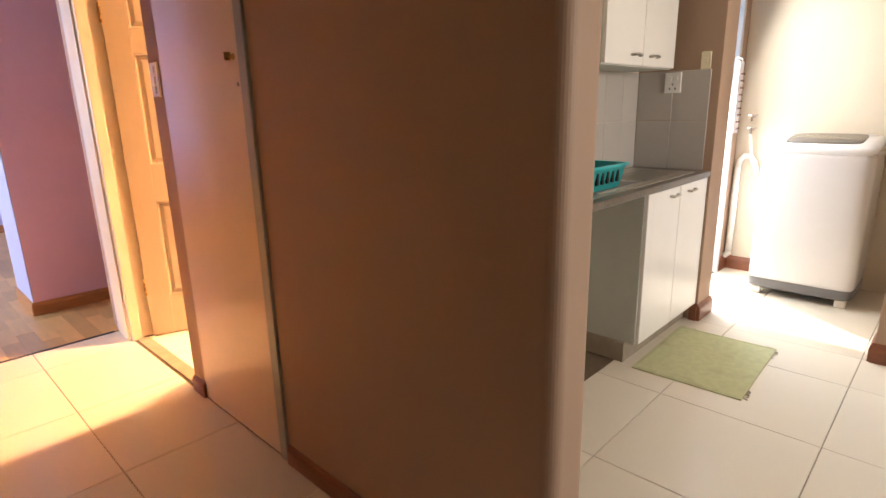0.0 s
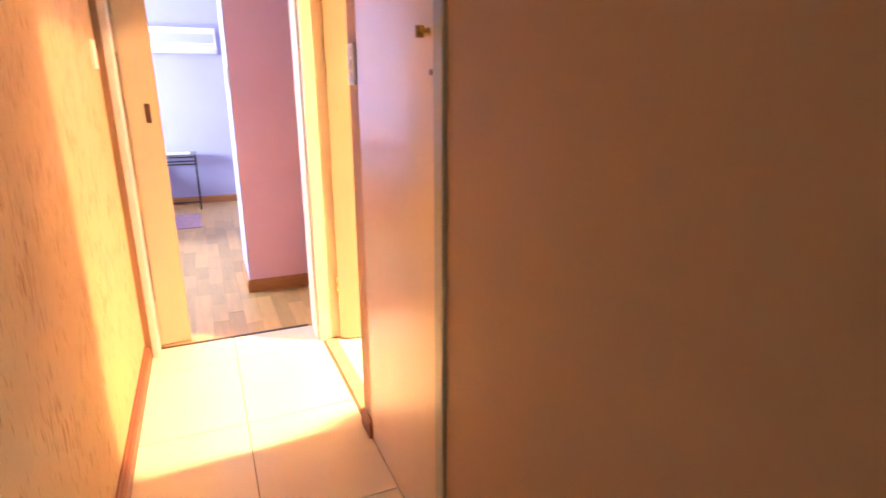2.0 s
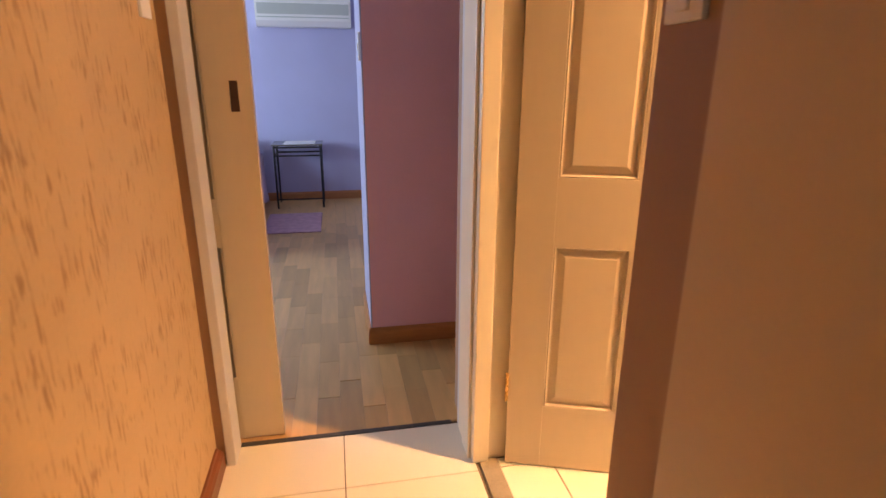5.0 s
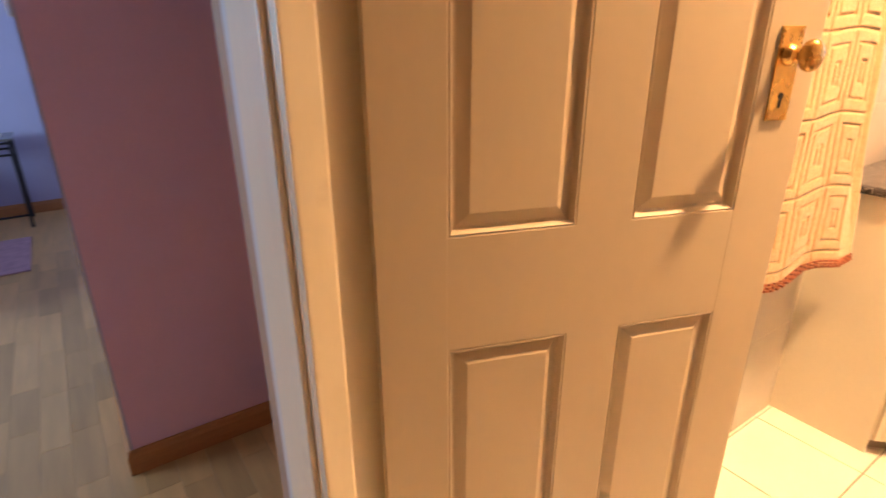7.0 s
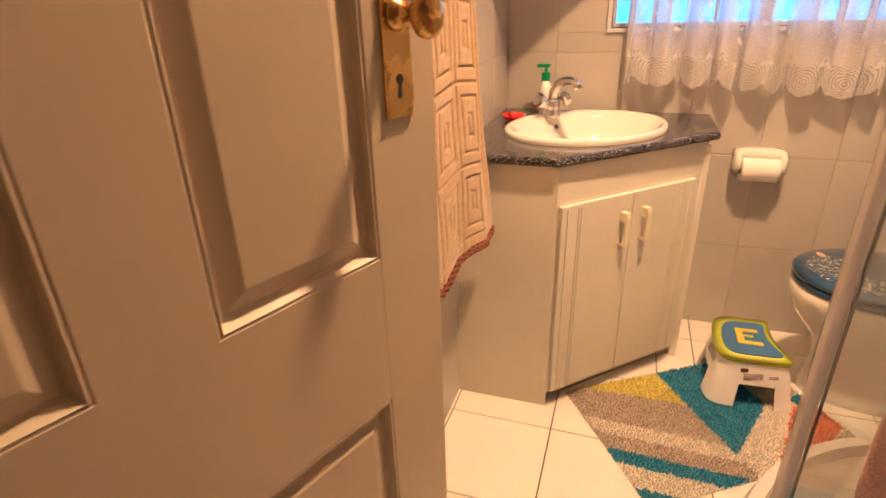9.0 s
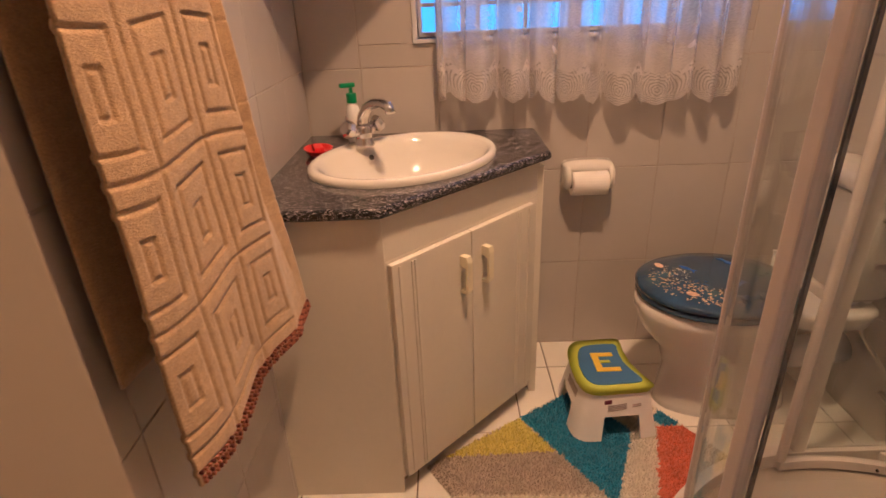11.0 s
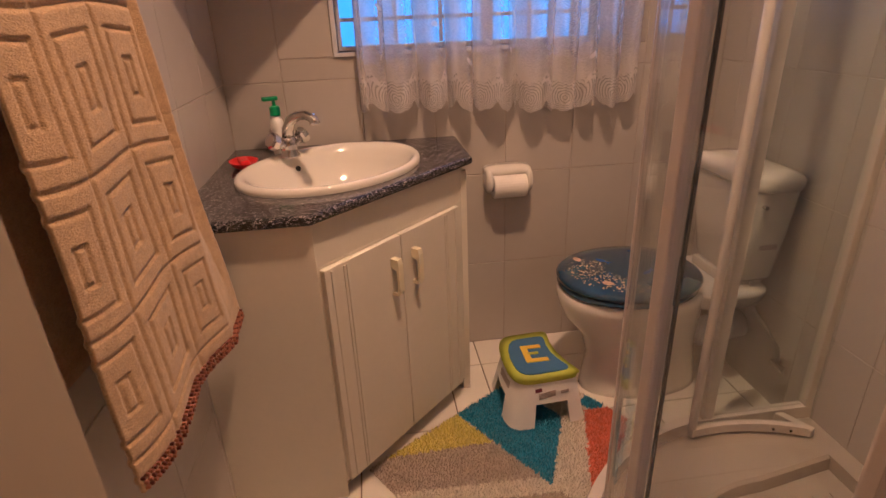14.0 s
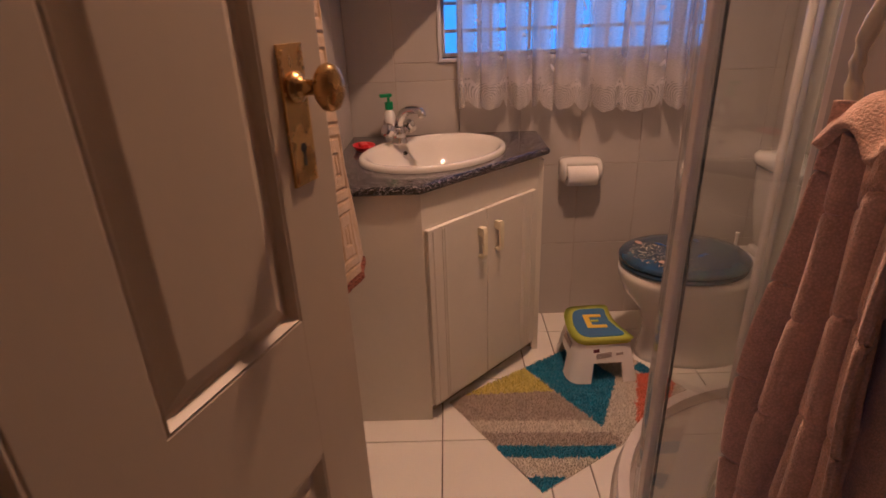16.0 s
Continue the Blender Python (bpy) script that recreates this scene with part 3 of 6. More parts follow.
skirting("baseboard", ((-0.010, 0.75), (-0.010, 3.425), (1, 0)), "skirting", 0.075, 0.026)
skirting("baseboard", ((0.85, 0.565), (0.85, 1.635), (-1, 0)))
skirting("baseboard", ((0.85, 2.34), (0.85, 2.458), (-1, 0)))
skirting("baseboard", ((0.55, 4.235), (2.4, 4.235), (0, -1)), "skirting_light", 0.085)
skirting("baseboard", ((0.56, 4.225), (0.56, 4.74), (-1, 0)), "skirting_light", 0.085)
skirting("baseboard", ((-3.0, 7.7), (2.4, 7.7), (0, -1)), "skirting_light", 0.085)
skirting("baseboard", ((3.19, 1.02), (3.41, 1.02), (0, -1)), "skirting", 0.10, 0.02)
skirting("baseboard", ((3.2, 1.02), (3.2, 1.06), (-1, 0)), "skirting", 0.10, 0.02)
skirting("baseboard", ((4.46, 0.6), (4.46, 1.26), (-1, 0)), "skirting", 0.10, 0.02)
skirting("baseboard", ((3.2, -1.0), (3.2, 0.195), (-1, 0)), "skirting", 0.10, 0.02)
skirting("baseboard", ((3.19, 0.185), (3.39, 0.185), (0, 1)), "skirting", 0.10, 0.02)
skirting("baseboard", ((4.30, 1.26), (4.46, 1.26), (0, -1)), "skirting", 0.10, 0.02)

# thresholds
structure("trim_bedroom_threshold", boxes((0.045, 3.525, -0.006, 0.815, 3.545, 0.003), bevel=0.001), "seal", "dark threshold strip")
structure("trim_bathroom_threshold", boxes((0.862, 2.466, -0.006, 0.925, 3.30, 0.004), bevel=0.0015), "plinth", "worn brown threshold strip")

# bedroom door frame and sliding door
door_1 = thing("sliding_door", (0.198, 3.562, 0), "cream panelled sliding door half pushed into the wall", "door")
frame_of_bedroom = structure("trim_bedroom_frame", boxes((0.02, 3.425, 0, 0.050, 3.535, 2.04), (0.836, 3.492, 0, 0.856, 3.530, 2.04), (0.050, 3.43, 2.005, 0.815, 3.535, 2.04), bevel=0.004),
                             "white_paint", "white painted frame of the bedroom doorway")


def panel_rings(bm, x0, x1, z0, z1, y, out, profile):
    """Moulded panel: nested rectangles, each (inset, depth), ending in a flat field."""
    prev = None
    for inset, depth in profile:
        yy = y + out * depth
        ring = [bm.verts.new(p) for p in ((x0 + inset, yy, z0 + inset), (x1 - inset, yy, z0 + inset), (x1 - inset, yy, z1 - inset), (x0 + inset, yy, z1 - inset))]
        if prev:
            for i in range(4):
                j = (i + 1) % 4
                bm.faces.new((prev[i], prev[j], ring[j], ring[i]))
        prev = ring
    bm.faces.new(prev)
    return bm


PROFILE = [(0.0, 0.0), (0.002, -0.0015), (0.005, 0.0), (0.008, -0.006), (0.010, -0.0105), (0.013, -0.012), (0.016, -0.012), (0.035, -0.0035), (0.037, -0.003)]


def panel_door(parent, x0, x1, cols, rows, height, thick, front):
    """Leaf in the parent's frame from x0 to x1, its front face at y 0 looking along front (-1 or 1 on y)."""
    xs = [x0] + [v for c in cols for v in c] + [x1]
    zs = [0.008] + [v for r in rows for v in r] + [height]
    back = -front * thick
    ya, yb = min(0, back), max(0, back)
    for i in range(0, len(xs), 2):
        outer = i == 0 or i == len(xs) - 2
        if outer:
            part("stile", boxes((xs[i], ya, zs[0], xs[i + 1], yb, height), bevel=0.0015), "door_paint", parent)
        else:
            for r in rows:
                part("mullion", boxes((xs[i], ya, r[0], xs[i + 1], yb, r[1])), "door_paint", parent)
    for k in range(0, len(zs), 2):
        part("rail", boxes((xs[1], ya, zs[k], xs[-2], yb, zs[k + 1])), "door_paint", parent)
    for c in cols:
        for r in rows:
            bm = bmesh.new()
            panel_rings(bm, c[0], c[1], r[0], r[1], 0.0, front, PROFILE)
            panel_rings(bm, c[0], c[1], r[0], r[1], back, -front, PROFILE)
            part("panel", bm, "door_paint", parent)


panel_door(door_1, -0.72, 0.0, [(-0.61, -0.42), (-0.33, -0.138)], [(0.25, 0.735), (0.885, 1.48), (1.62, 1.88)], 2.02, 0.035, -1)
pull = part("flush_pull", boxes((-0.064, -0.0015, 1.155, -0.040, 0.004, 1.245), bevel=0.001), "grip", door_1, "dark brown recessed finger pull")

# bathroom door, half open into the bathroom
frame_of_bathroom = structure("trim_bathroom_frame", boxes(
    (0.838, 3.302, 0, 0.962, 3.362, 2.07), (0.838, 3.286, 0, 0.893, 3.302, 2.05), (0.826, 3.318, 0, 0.838, 3.41, 2.10), (0.832, 3.41, 0, 0.855, 3.490, 2.10),
    (0.862, 2.458, 0, 0.975, 2.466, 2.05), (0.838, 2.466, 2.03, 0.962, 3.302, 2.068), bevel=0.005), "frame_paint", "cream moulded timber frame of the bathroom door")
door_2 = thing("bathroom_door", (0.945, 3.268, 0), "cream six-panel door standing half open into the bathroom", "door", rz=-19.5)
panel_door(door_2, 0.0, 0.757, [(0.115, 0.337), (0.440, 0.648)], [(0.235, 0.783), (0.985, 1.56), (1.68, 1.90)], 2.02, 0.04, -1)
plate = part("lock_plate", boxes((0.672, -0.004, 1.142, 0.716, 0.0, 1.292), bevel=0.0012), "brass", door_2, "worn brass lock plate")
for sx in (0.678, 0.710):
    for sz in (1.150, 1.284):
        bm = bmesh.new()
        lathe(bm, [(0.0035, 0), (0.0035, 0.0012), (0.0022, 0.002)], n=10)
        part("screw", move(bm, pose(sx, -0.004, sz, 90)), "brass", plate)
# keyhole as a black inlay, its inner shade put into the colour
bm = bmesh.new()
lathe(bm, [(0.0055, 0), (0.0055, 0.0008)], n=14)
move(bm, pose(0.694, -0.0038, 1.183, 90))
box(bm, 0.6915, -0.0046, 1.163, 0.6965, -0.0038, 1.181)
part("keyhole", bm, "dark", plate)
bm = bmesh.new()
prof = [(0.017, 0), (0.017, 0.004), (0.012, 0.008), (0.0085, 0.012), (0.008, 0.026), (0.010, 0.029), (0.015, 0.031), (0.019, 0.036), (0.020, 0.042), (0.018, 0.049), (0.011, 0.054), (0.0, 0.056)]
rings = [oval(0, 0, z, max(r, 1e-4), max(r * (1.25 if z > 0.028 else 1.0), 1e-4), 28) for r, z in prof]
loft(bm, rings)
part("door_knob", move(bm, pose(0.694, -0.004, 1.248, 90)), "brass", plate, "oval brass door knob", smooth=True)
for hz in (0.30, 1.75):
    bm = bmesh.new()
    lathe(bm, [(0.006, hz - 0.05), (0.006, hz + 0.05)], -0.004, -0.004, 10)
    part("hinge", bm, "brass", door_2)

# closet door in the corridor, closed
closet = thing("closet_door", (0.85, 2.335, 0), "cream glossy flush closet door, closed, with a small lock", "door")
part("leaf", boxes((-0.004, -0.640, 0.006, 0.030, 0.0, 2.03), bevel=0.002), "laminate", closet)
part("edge_frame", boxes((-0.010, -0.694, 0.0, 0.040, -0.643, 2.06), (-0.010, -0.643, 2.032, 0.040, 0.0, 2.06), bevel=0.004), "steel_frame", closet, "grey steel door frame")
bm = bmesh.new()
lathe(bm, [(0.010, 0), (0.010, 0.004), (0.006, 0.008), (0.006, 0.012)], n=14)
move(bm, pose(-0.004, -0.605, 1.425, 0, -90))
box(bm, -0.034, -0.607, 1.412, -0.014, -0.603, 1.438, 0.001)
part("lock", bm, "brass", closet, "small cylinder lock with its key")
bm = bmesh.new()
lathe(bm, [(0.007, 0), (0.006, 0.003)], n=12)
part("rivet", move(bm, pose(-0.004, -0.618, 1.34, 0, -90)), "plinth", closet)


def rocker(name, loc, rz, label, w=0.075, h=0.115, n=2, material="white_plastic"):
    t = thing(name, loc, label, "light switch", rz=rz)
    part("plate", boxes((-w / 2, -0.009, -h / 2, w / 2, 0, h / 2), bevel=0.003), material, t)
    for k in range(n):
        z = (k - (n - 1) / 2) * h * 0.3
        part("rocker", boxes((-0.012, -0.013, z - 0.014, 0.012, -0.008, z + 0.014), bevel=0.002), material, t)
    return t


rocker("light_switch", (0.85, 2.400, 1.385), -90, "cream double light switch on the corridor wall", n=3, h=0.13)
rocker("light_switch", (-0.010, 3.34, 1.45), 90, "cream light switch on the plaster wall", n=1)
rocker("light_switch", (0.56, 4.30, 1.38), -90, "white light switch on the wall stub", n=1)
rocker("light_switch", (3.2, 1.10, 1.47), -90, "small cream switch on the kitchen wall", 0.05, 0.09, 1, "cream_plastic")

# ---- bathroom ----
# window
window_1 = tagged(new("window_1"), "white framed bathroom window with small panes", "", "", "structure")
part("window_frame", boxes((3.30, 1.89, 1.150, 3.34, 1.925, 1.95), (3.30, 2.876, 1.150, 3.34, 2.888, 1.95), (3.30, 1.925, 1.150, 3.34, 2.876, 1.164),
                           (3.30, 1.925, 1.92, 3.34, 2.876, 1.95), (3.305, 2.365, 1.166, 3.335, 2.405, 1.92), bevel=0.003), "white_paint", window_1)
part("reveal", boxes((3.225, 1.875, 1.137, 3.30, 2.903, 1.150), (3.225, 1.875, 1.150, 3.30, 1.89, 1.95), (3.225, 2.888, 1.150, 3.30, 2.903, 1.95), bevel=0.002), "white_paint", window_1)
for k in range(1, 6):
    y = 1.93 + k * 0.153
    if abs(y - 2.385) > 0.05:
        part("bar", boxes((3.314, y - 0.006, 1.166, 3.326, y + 0.006, 1.92)), "white_paint", window_1)
for z in (1.245, 1.345, 1.445, 1.555, 1.675, 1.795):
    part("bar", boxes((3.313, 1.925, z - 0.006, 3.327, 2.876, z + 0.006)), "white_paint", window_1)
for y0, y1 in ((1.925, 2.365), (2.405, 2.876)):
    p = part("pane", boxes((3.318, y0, 1.166, 3.322, y1, 1.92)), "pane", window_1)
    p.visible_shadow = False
back = tagged(finish("backdrop", boxes((3.95, 0.9, 0.6, 4.0, 4.0, 3.4)), "day_blue"), "blue daylight outside the bathroom window", "", "", "structure")
back.location = (2.2, 0, 0)

# lace curtain with folds and a scalloped hem
bm = bmesh.new()
uvl = bm.loops.layers.uv.new("UVMap")
NY, NZ = 300, 40
Y0, Y1, ZT = 2.838, 1.900, 1.97
grid, uvs = [], {}
gathers = bm.verts.layers.float.new("gather")
for i in range(NY + 1):
    u = i / NY
    y = Y0 + (Y1 - Y0) * u
    # uneven gathers: broad ones with narrow ones between, some lapping over the next
    phi = 2 * math.pi * (10.6 * u + 0.55 * math.sin(5.3 * u + 0.6) + 0.16 * math.sin(17 * u))
    fold = math.sin(phi) + 0.35 * math.sin(2.3 * phi + 1.1)
    lap = 0.018 + 0.008 * math.sin(11 * u + 0.7)
    wave = abs(math.sin(u * math.pi * 17 + 0.4 * math.sin(u * 9)))
    tooth = abs(math.sin(3 * (u * math.pi * 17 + 0.4 * math.sin(u * 9))))
    zb = 0.946 + 0.034 * (1 - wave) ** 1.2 + 0.006 * (1 - tooth) + 0.014 * math.sin(u * 5 + 1)
    col = []
    for j in range(NZ + 1):
        w = j / NZ
        z = zb + (ZT - zb) * w
        d = 0.024 + 0.006 * (1 - w)
        v = bm.verts.new((3.190 - d * fold - 0.006 * (1 - w), y + lap * math.sin(phi + 2.0 + 0.5 * w) + 0.004 * math.sin(6 * w + 20 * u), z))
        v[gathers] = min(1.0, 1.35 * (0.5 + 0.5 * math.sin(phi + 2.6)) ** 0.6)
        uvs[v] = (u * 17 + 0.4 * math.sin(u * 9) / math.pi, w * (ZT - zb))
        col.append(v)
    grid.append(col)
for a, b in zip(grid, grid[1:]):
    for j in range(NZ):
        f = bm.faces.new((a[j], b[j], b[j + 1], a[j + 1]))
        for lp in f.loops:
            lp[uvl].uv = uvs[lp.vert]
curtain = tagged(finish("lace_curtain", bm, "lace", True), "white lace curtain with scalloped hem hanging at the window", "curtain")
rail = thing("curtain_rail", (3.19, 2.365, 1.97), "thin white curtain rail above the window", "rail")
bm = bmesh.new()
part("rod", tube(bm, [(0, -0.54, 0), (0, 0.54, 0)], 0.007), "white_plastic", rail)
for s in (-0.53, 0.53):
    part("bracket", boxes((0.0, s - 0.008, -0.012, 0.051, s + 0.008, 0.012), bevel=0.002), "white_plastic", rail)

# corner vanity
VAN = [(2.530, 3.262), (2.530, 2.960), (2.950, 2.540), (3.235, 2.540), (3.235, 3.262)]
vanity = thing("vanity_cabinet", (2.53, 2.96, 0), "cream painted corner vanity cabinet with two closed doors", "cabinet")


def rel(poly, o):
    return [(x - o[0], y - o[1]) for x, y in poly]


VO = (2.53, 2.96)
bm = bmesh.new()
prism(bm, rel(VAN, VO), 0.05, 0.720, 0.003, 2)
part("body", bm, "cabinet", vanity)
inner = [(2.548, 3.262), (2.548, 2.968), (2.958, 2.558), (3.235, 2.558)]
for (a, b), (c, d) in zip(zip(VAN, VAN[1:4]), zip(inner, inner[1:])):
    bm = bmesh.new()
    prism(bm, rel([a, b, d, c], VO), 0.720, 0.832)
    part("apron", bm, "cabinet", vanity)
bm = bmesh.new()
prism(bm, rel([(2.530, 3.262), (2.530, 2.975), (2.560, 2.975), (2.965, 2.570), (2.965, 2.540), (3.235, 2.540), (3.235, 3.262)], VO), 0.0, 0.05)
part("plinth", bm, "plinth", vanity, "scuffed brown plinth")
part("side_panel", boxes((-0.006, 0.0, 0.0, 0.004, 0.302, 0.832), bevel=0.001), "cabinet", vanity)
part("corner_post", boxes((0.412, -0.430, 0.0, 0.432, -0.405, 0.812), bevel=0.002), "cabinet", vanity)
# doors lie along the slanting front; local run from the left edge
slant = pose(0, 0, 0, 0, 0, -45)
for k in (0, 1):
    a, b = 0.004 + k * 0.272, 0.004 + (k + 1) * 0.272 - 0.003
    bm = boxes((a, -0.018, 0.062, b, -0.001, 0.714), bevel=0.003)
    d = part("cabinet_door", move(bm, slant), "cabinet", vanity)
    outer = (a + 0.022, a + 0.062, a + 0.072) if k == 0 else (b - 0.072, b - 0.062, b - 0.022)
    for x in outer:
        bm = boxes((x - 0.0035, -0.0215, 0.070, x + 0.0035, -0.016, 0.706), bevel=0.0015)
        part("moulding", move(bm, slant), "cabinet", d)
    hx = b - 0.036 if k == 0 else a + 0.046
    bm = bmesh.new()
    pr = [(-0.018, 0.660), (-0.042, 0.660), (-0.046, 0.645), (-0.046, 0.565), (-0.040, 0.553), (-0.018, 0.551), (-0.018, 0.560), (-0.036, 0.562), (-0.038, 0.570), (-0.038, 0.628), (-0.018, 0.634)]
    loft(bm, [[(hx + s * 0.009, y, z) for y, z in pr] for s in (-1, 1)])
    part("handle", move(bm, slant), "cream_plastic", d, "cream plastic bow handle")

# slab with a rounded front edge and an oval cut-out for the basin
def slab_ring(inset, z, n=64):
    """Outline of the slab, sampled by angle about the basin's centre."""
    k = inset
    poly = [(2.506 + k, 3.262), (2.506 + k, 2.958 + k * 0.4), (2.936 + k * 0.4, 2.512 + k), (3.235, 2.512 + k), (3.235, 3.262)]
    angles = sorted([2 * math.pi * i / n for i in range(n)] + [math.atan2(y - 2.925, x - 2.905) % (2 * math.pi) for x, y in [(2.506, 3.262), (2.506, 2.958), (2.936, 2.512), (3.235, 2.512), (3.235, 3.262)]])
    pts, hole = [], []
    for t in angles:
        dx, dy = math.cos(t), math.sin(t)
        best = 9.0
        for (x0, y0), (x1, y1) in zip(poly, poly[1:] + poly[:1]):
            ex, ey = x1 - x0, y1 - y0
            den = dx * ey - dy * ex
            if abs(den) < 1e-9:
                continue
            s = ((x0 - 2.905) * ey - (y0 - 2.925) * ex) / den
            w = ((x0 - 2.905) * dy - (y0 - 2.925) * dx) / den
            if s > 0 and -1e-6 <= w <= 1 + 1e-6:
                best = min(best, s)
        pts.append((2.905 + dx * best - 2.53, 2.925 + dy * best - 2.96, z))
        a = t + math.pi / 4
        r = 1 / math.sqrt((math.cos(a) / 0.268) ** 2 + (math.sin(a) / 0.208) ** 2)
        hole.append((2.905 + dx * r - 2.53, 2.925 + dy * r - 2.96, z))
    return pts, hole


bm = bmesh.new()
o = [slab_ring(i, z)[0] for i, z in ((0.008, 0.832), (0.002, 0.835), (0.0, 0.840), (0.0, 0.849), (0.003, 0.855), (0.009, 0.858))]
h0, h1 = slab_ring(0, 0.832)[1], slab_ring(0, 0.858)[1]
loft(bm, [h0] + o + [h1, h0], cap0=False, cap1=False)
bmesh.ops.remove_doubles(bm, verts=bm.verts, dist=1e-5)
worktop = thing("granite_worktop", (2.53, 2.96, 0), "speckled dark granite worktop on the vanity", "worktop")
worktop.location.z = 0.0
part("slab", bm, "granite", worktop)

# drop-in basin, its long side along the slanting front
BX, BY, ROT = 2.905, 2.925, radians(-45)
basin = thing("wash_basin", (BX, BY, 0.856), "white oval ceramic drop-in wash basin", "basin")
bm = bmesh.new()
A, B = 0.285, 0.225
rr = [(1.00, 0.000), (1.005, 0.008), (0.995, 0.017), (0.965, 0.022), (0.93, 0.021), (0.90, 0.015), (0.86, 0.000), (0.80, -0.03), (0.70, -0.075), (0.55, -0.115), (0.35, -0.138), (0.12, -0.146), (0.02, -0.147)]
rings = []
for k, z in rr:
    off = -0.02 * max(0, 1 - k) * 2
    rings.append(oval(off * math.cos(ROT + math.pi / 2), off * math.sin(ROT + math.pi / 2), z, A * k, B * k, 48, ROT))
loft(bm, rings, cap0=False)
part("bowl", bm, "ceramic", basin, smooth=True)
back_dir = Vector((math.cos(ROT + math.pi / 2), math.sin(ROT + math.pi / 2), 0))
# black disc on the bowl, coloured like the shade inside an overflow
bm = bmesh.new()
lathe(bm, [(0.0085, 0), (0.0085, 0.002), (0.006, 0.001)], n=16)
mo = Matrix.Translation(back_dir * 0.158 + Vector((0, 0, -0.020))) @ Matrix.Rotation(math.pi / 4 + math.pi, 4, 'Z') @ pose(0, 0, 0, 0, 62, 0)
part("overflow", move(bm, mo), "dark", basin, "overflow hole drawn as a dark disc")
bm = bmesh.new()
lathe(bm, [(0.022, -0.146), (0.020, -0.142), (0.012, -0.143)], n=18)
part("waste", bm, "chrome", basin)

# mixer tap at the back rim
tap = thing("mixer_tap", (BX + back_dir.x * 0.186, BY + back_dir.y * 0.186, 0.870), "chrome mixer tap with two round handles", "tap")
fwd = -back_dir
side = Vector((fwd.y, -fwd.x, 0))
bm = bmesh.new()
lathe(bm, [(0.031, 0), (0.031, 0.006), (0.026, 0.012), (0.025, 0.030), (0.027, 0.045), (0.021, 0.058), (0.014, 0.064)], n=20)
part("base", bm, "chrome", tap, smooth=True)
bm = bmesh.new()
pts = [Vector((0, 0, 0.055)), Vector((0, 0, 0.085)) + fwd * 0.006, Vector((0, 0, 0.112)) + fwd * 0.028, Vector((0, 0, 0.128)) + fwd * 0.06, Vector((0, 0, 0.132)) + fwd * 0.095,
       Vector((0, 0, 0.127)) + fwd * 0.125, Vector((0, 0, 0.118)) + fwd * 0.132, Vector((0, 0, 0.108)) + fwd * 0.134]
part("spout", tube(bm, pts, [0.018, 0.0175, 0.016, 0.0145, 0.0135, 0.0135, 0.015, 0.015], 14), "chrome", tap, smooth=True)
for s in (-1, 1):
    bm = bmesh.new()
    a = Vector((0, 0, 0.035)) + side * s * 0.012
    b = Vector((0, 0, 0.050)) + side * s * 0.040
    tube(bm, [a, b], 0.014, 12)
    arm = part("valve", bm, "chrome", tap, smooth=True)
    bm = bmesh.new()
    c = Vector((0, 0, 0.062)) + side * s * 0.066
    tube(bm, [b, b + (c - b) * 0.2, b + (c - b) * 0.8, c], [0.018, 0.026, 0.026, 0.020], 8)
    part("handle", bm, "chrome", arm, "faceted clear handle")

# soap bottle, red dish
soap = thing("soap_bottle", (3.135, 3.098, 0.858), "white soap bottle with a green pump top", "bottle", rz=200)
bm = bmesh.new()
rings = [oval(0, 0, z, a, b, 24) for a, b, z in ((0.027, 0.019, 0), (0.030, 0.021, 0.006), (0.030, 0.021, 0.085), (0.026, 0.019, 0.108), (0.013, 0.013, 0.118), (0.012, 0.012, 0.124))]
part("bottle", loft(bm, rings), "white_plastic", soap, smooth=True)
part("label", boxes((-0.018, -0.0235, 0.03, 0.018, -0.020, 0.08), bevel=0.001), "print_grey", soap, "faded green and grey label")
bm = bmesh.new()
lathe(bm, [(0.015, 0.122), (0.016, 0.124), (0.016, 0.148), (0.013, 0.151), (0.006, 0.152), (0.005, 0.170)], n=18)
pump = part("collar", bm, "green_plastic", soap)
bm = bmesh.new()
box(bm, -0.011, -0.034, 0.168, 0.011, 0.013, 0.181, 0.004)
part("nozzle", bm, "green_plastic", soap)
dish = thing("soap_dish", (2.985, 3.185, 0.858), "red plastic soap dish beside the basin", "dish", rz=20)
bm = bmesh.new()
loft(bm, [oval(0, 0, z, a, b, 24) for a, b, z in ((0.030, 0.022, 0), (0.046, 0.034, 0.010), (0.055, 0.040, 0.020), (0.057, 0.042, 0.022), (0.053, 0.038, 0.020), (0.044, 0.032, 0.012), (0.02, 0.015, 0.009))])
part("bowl", bm, "red_plastic", dish, smooth=True)
part("brush", boxes((-0.035, -0.014, 0.010, 0.035, 0.014, 0.028), bevel=0.006), "red_plastic", dish)

# toilet roll in a ceramic holder
holder = thing("toilet_roll_holder", (3.235, 2.334, 0.692), "white ceramic toilet roll holder on the tiled wall", "holder")
W2 = 0.086
bm = bmesh.new()
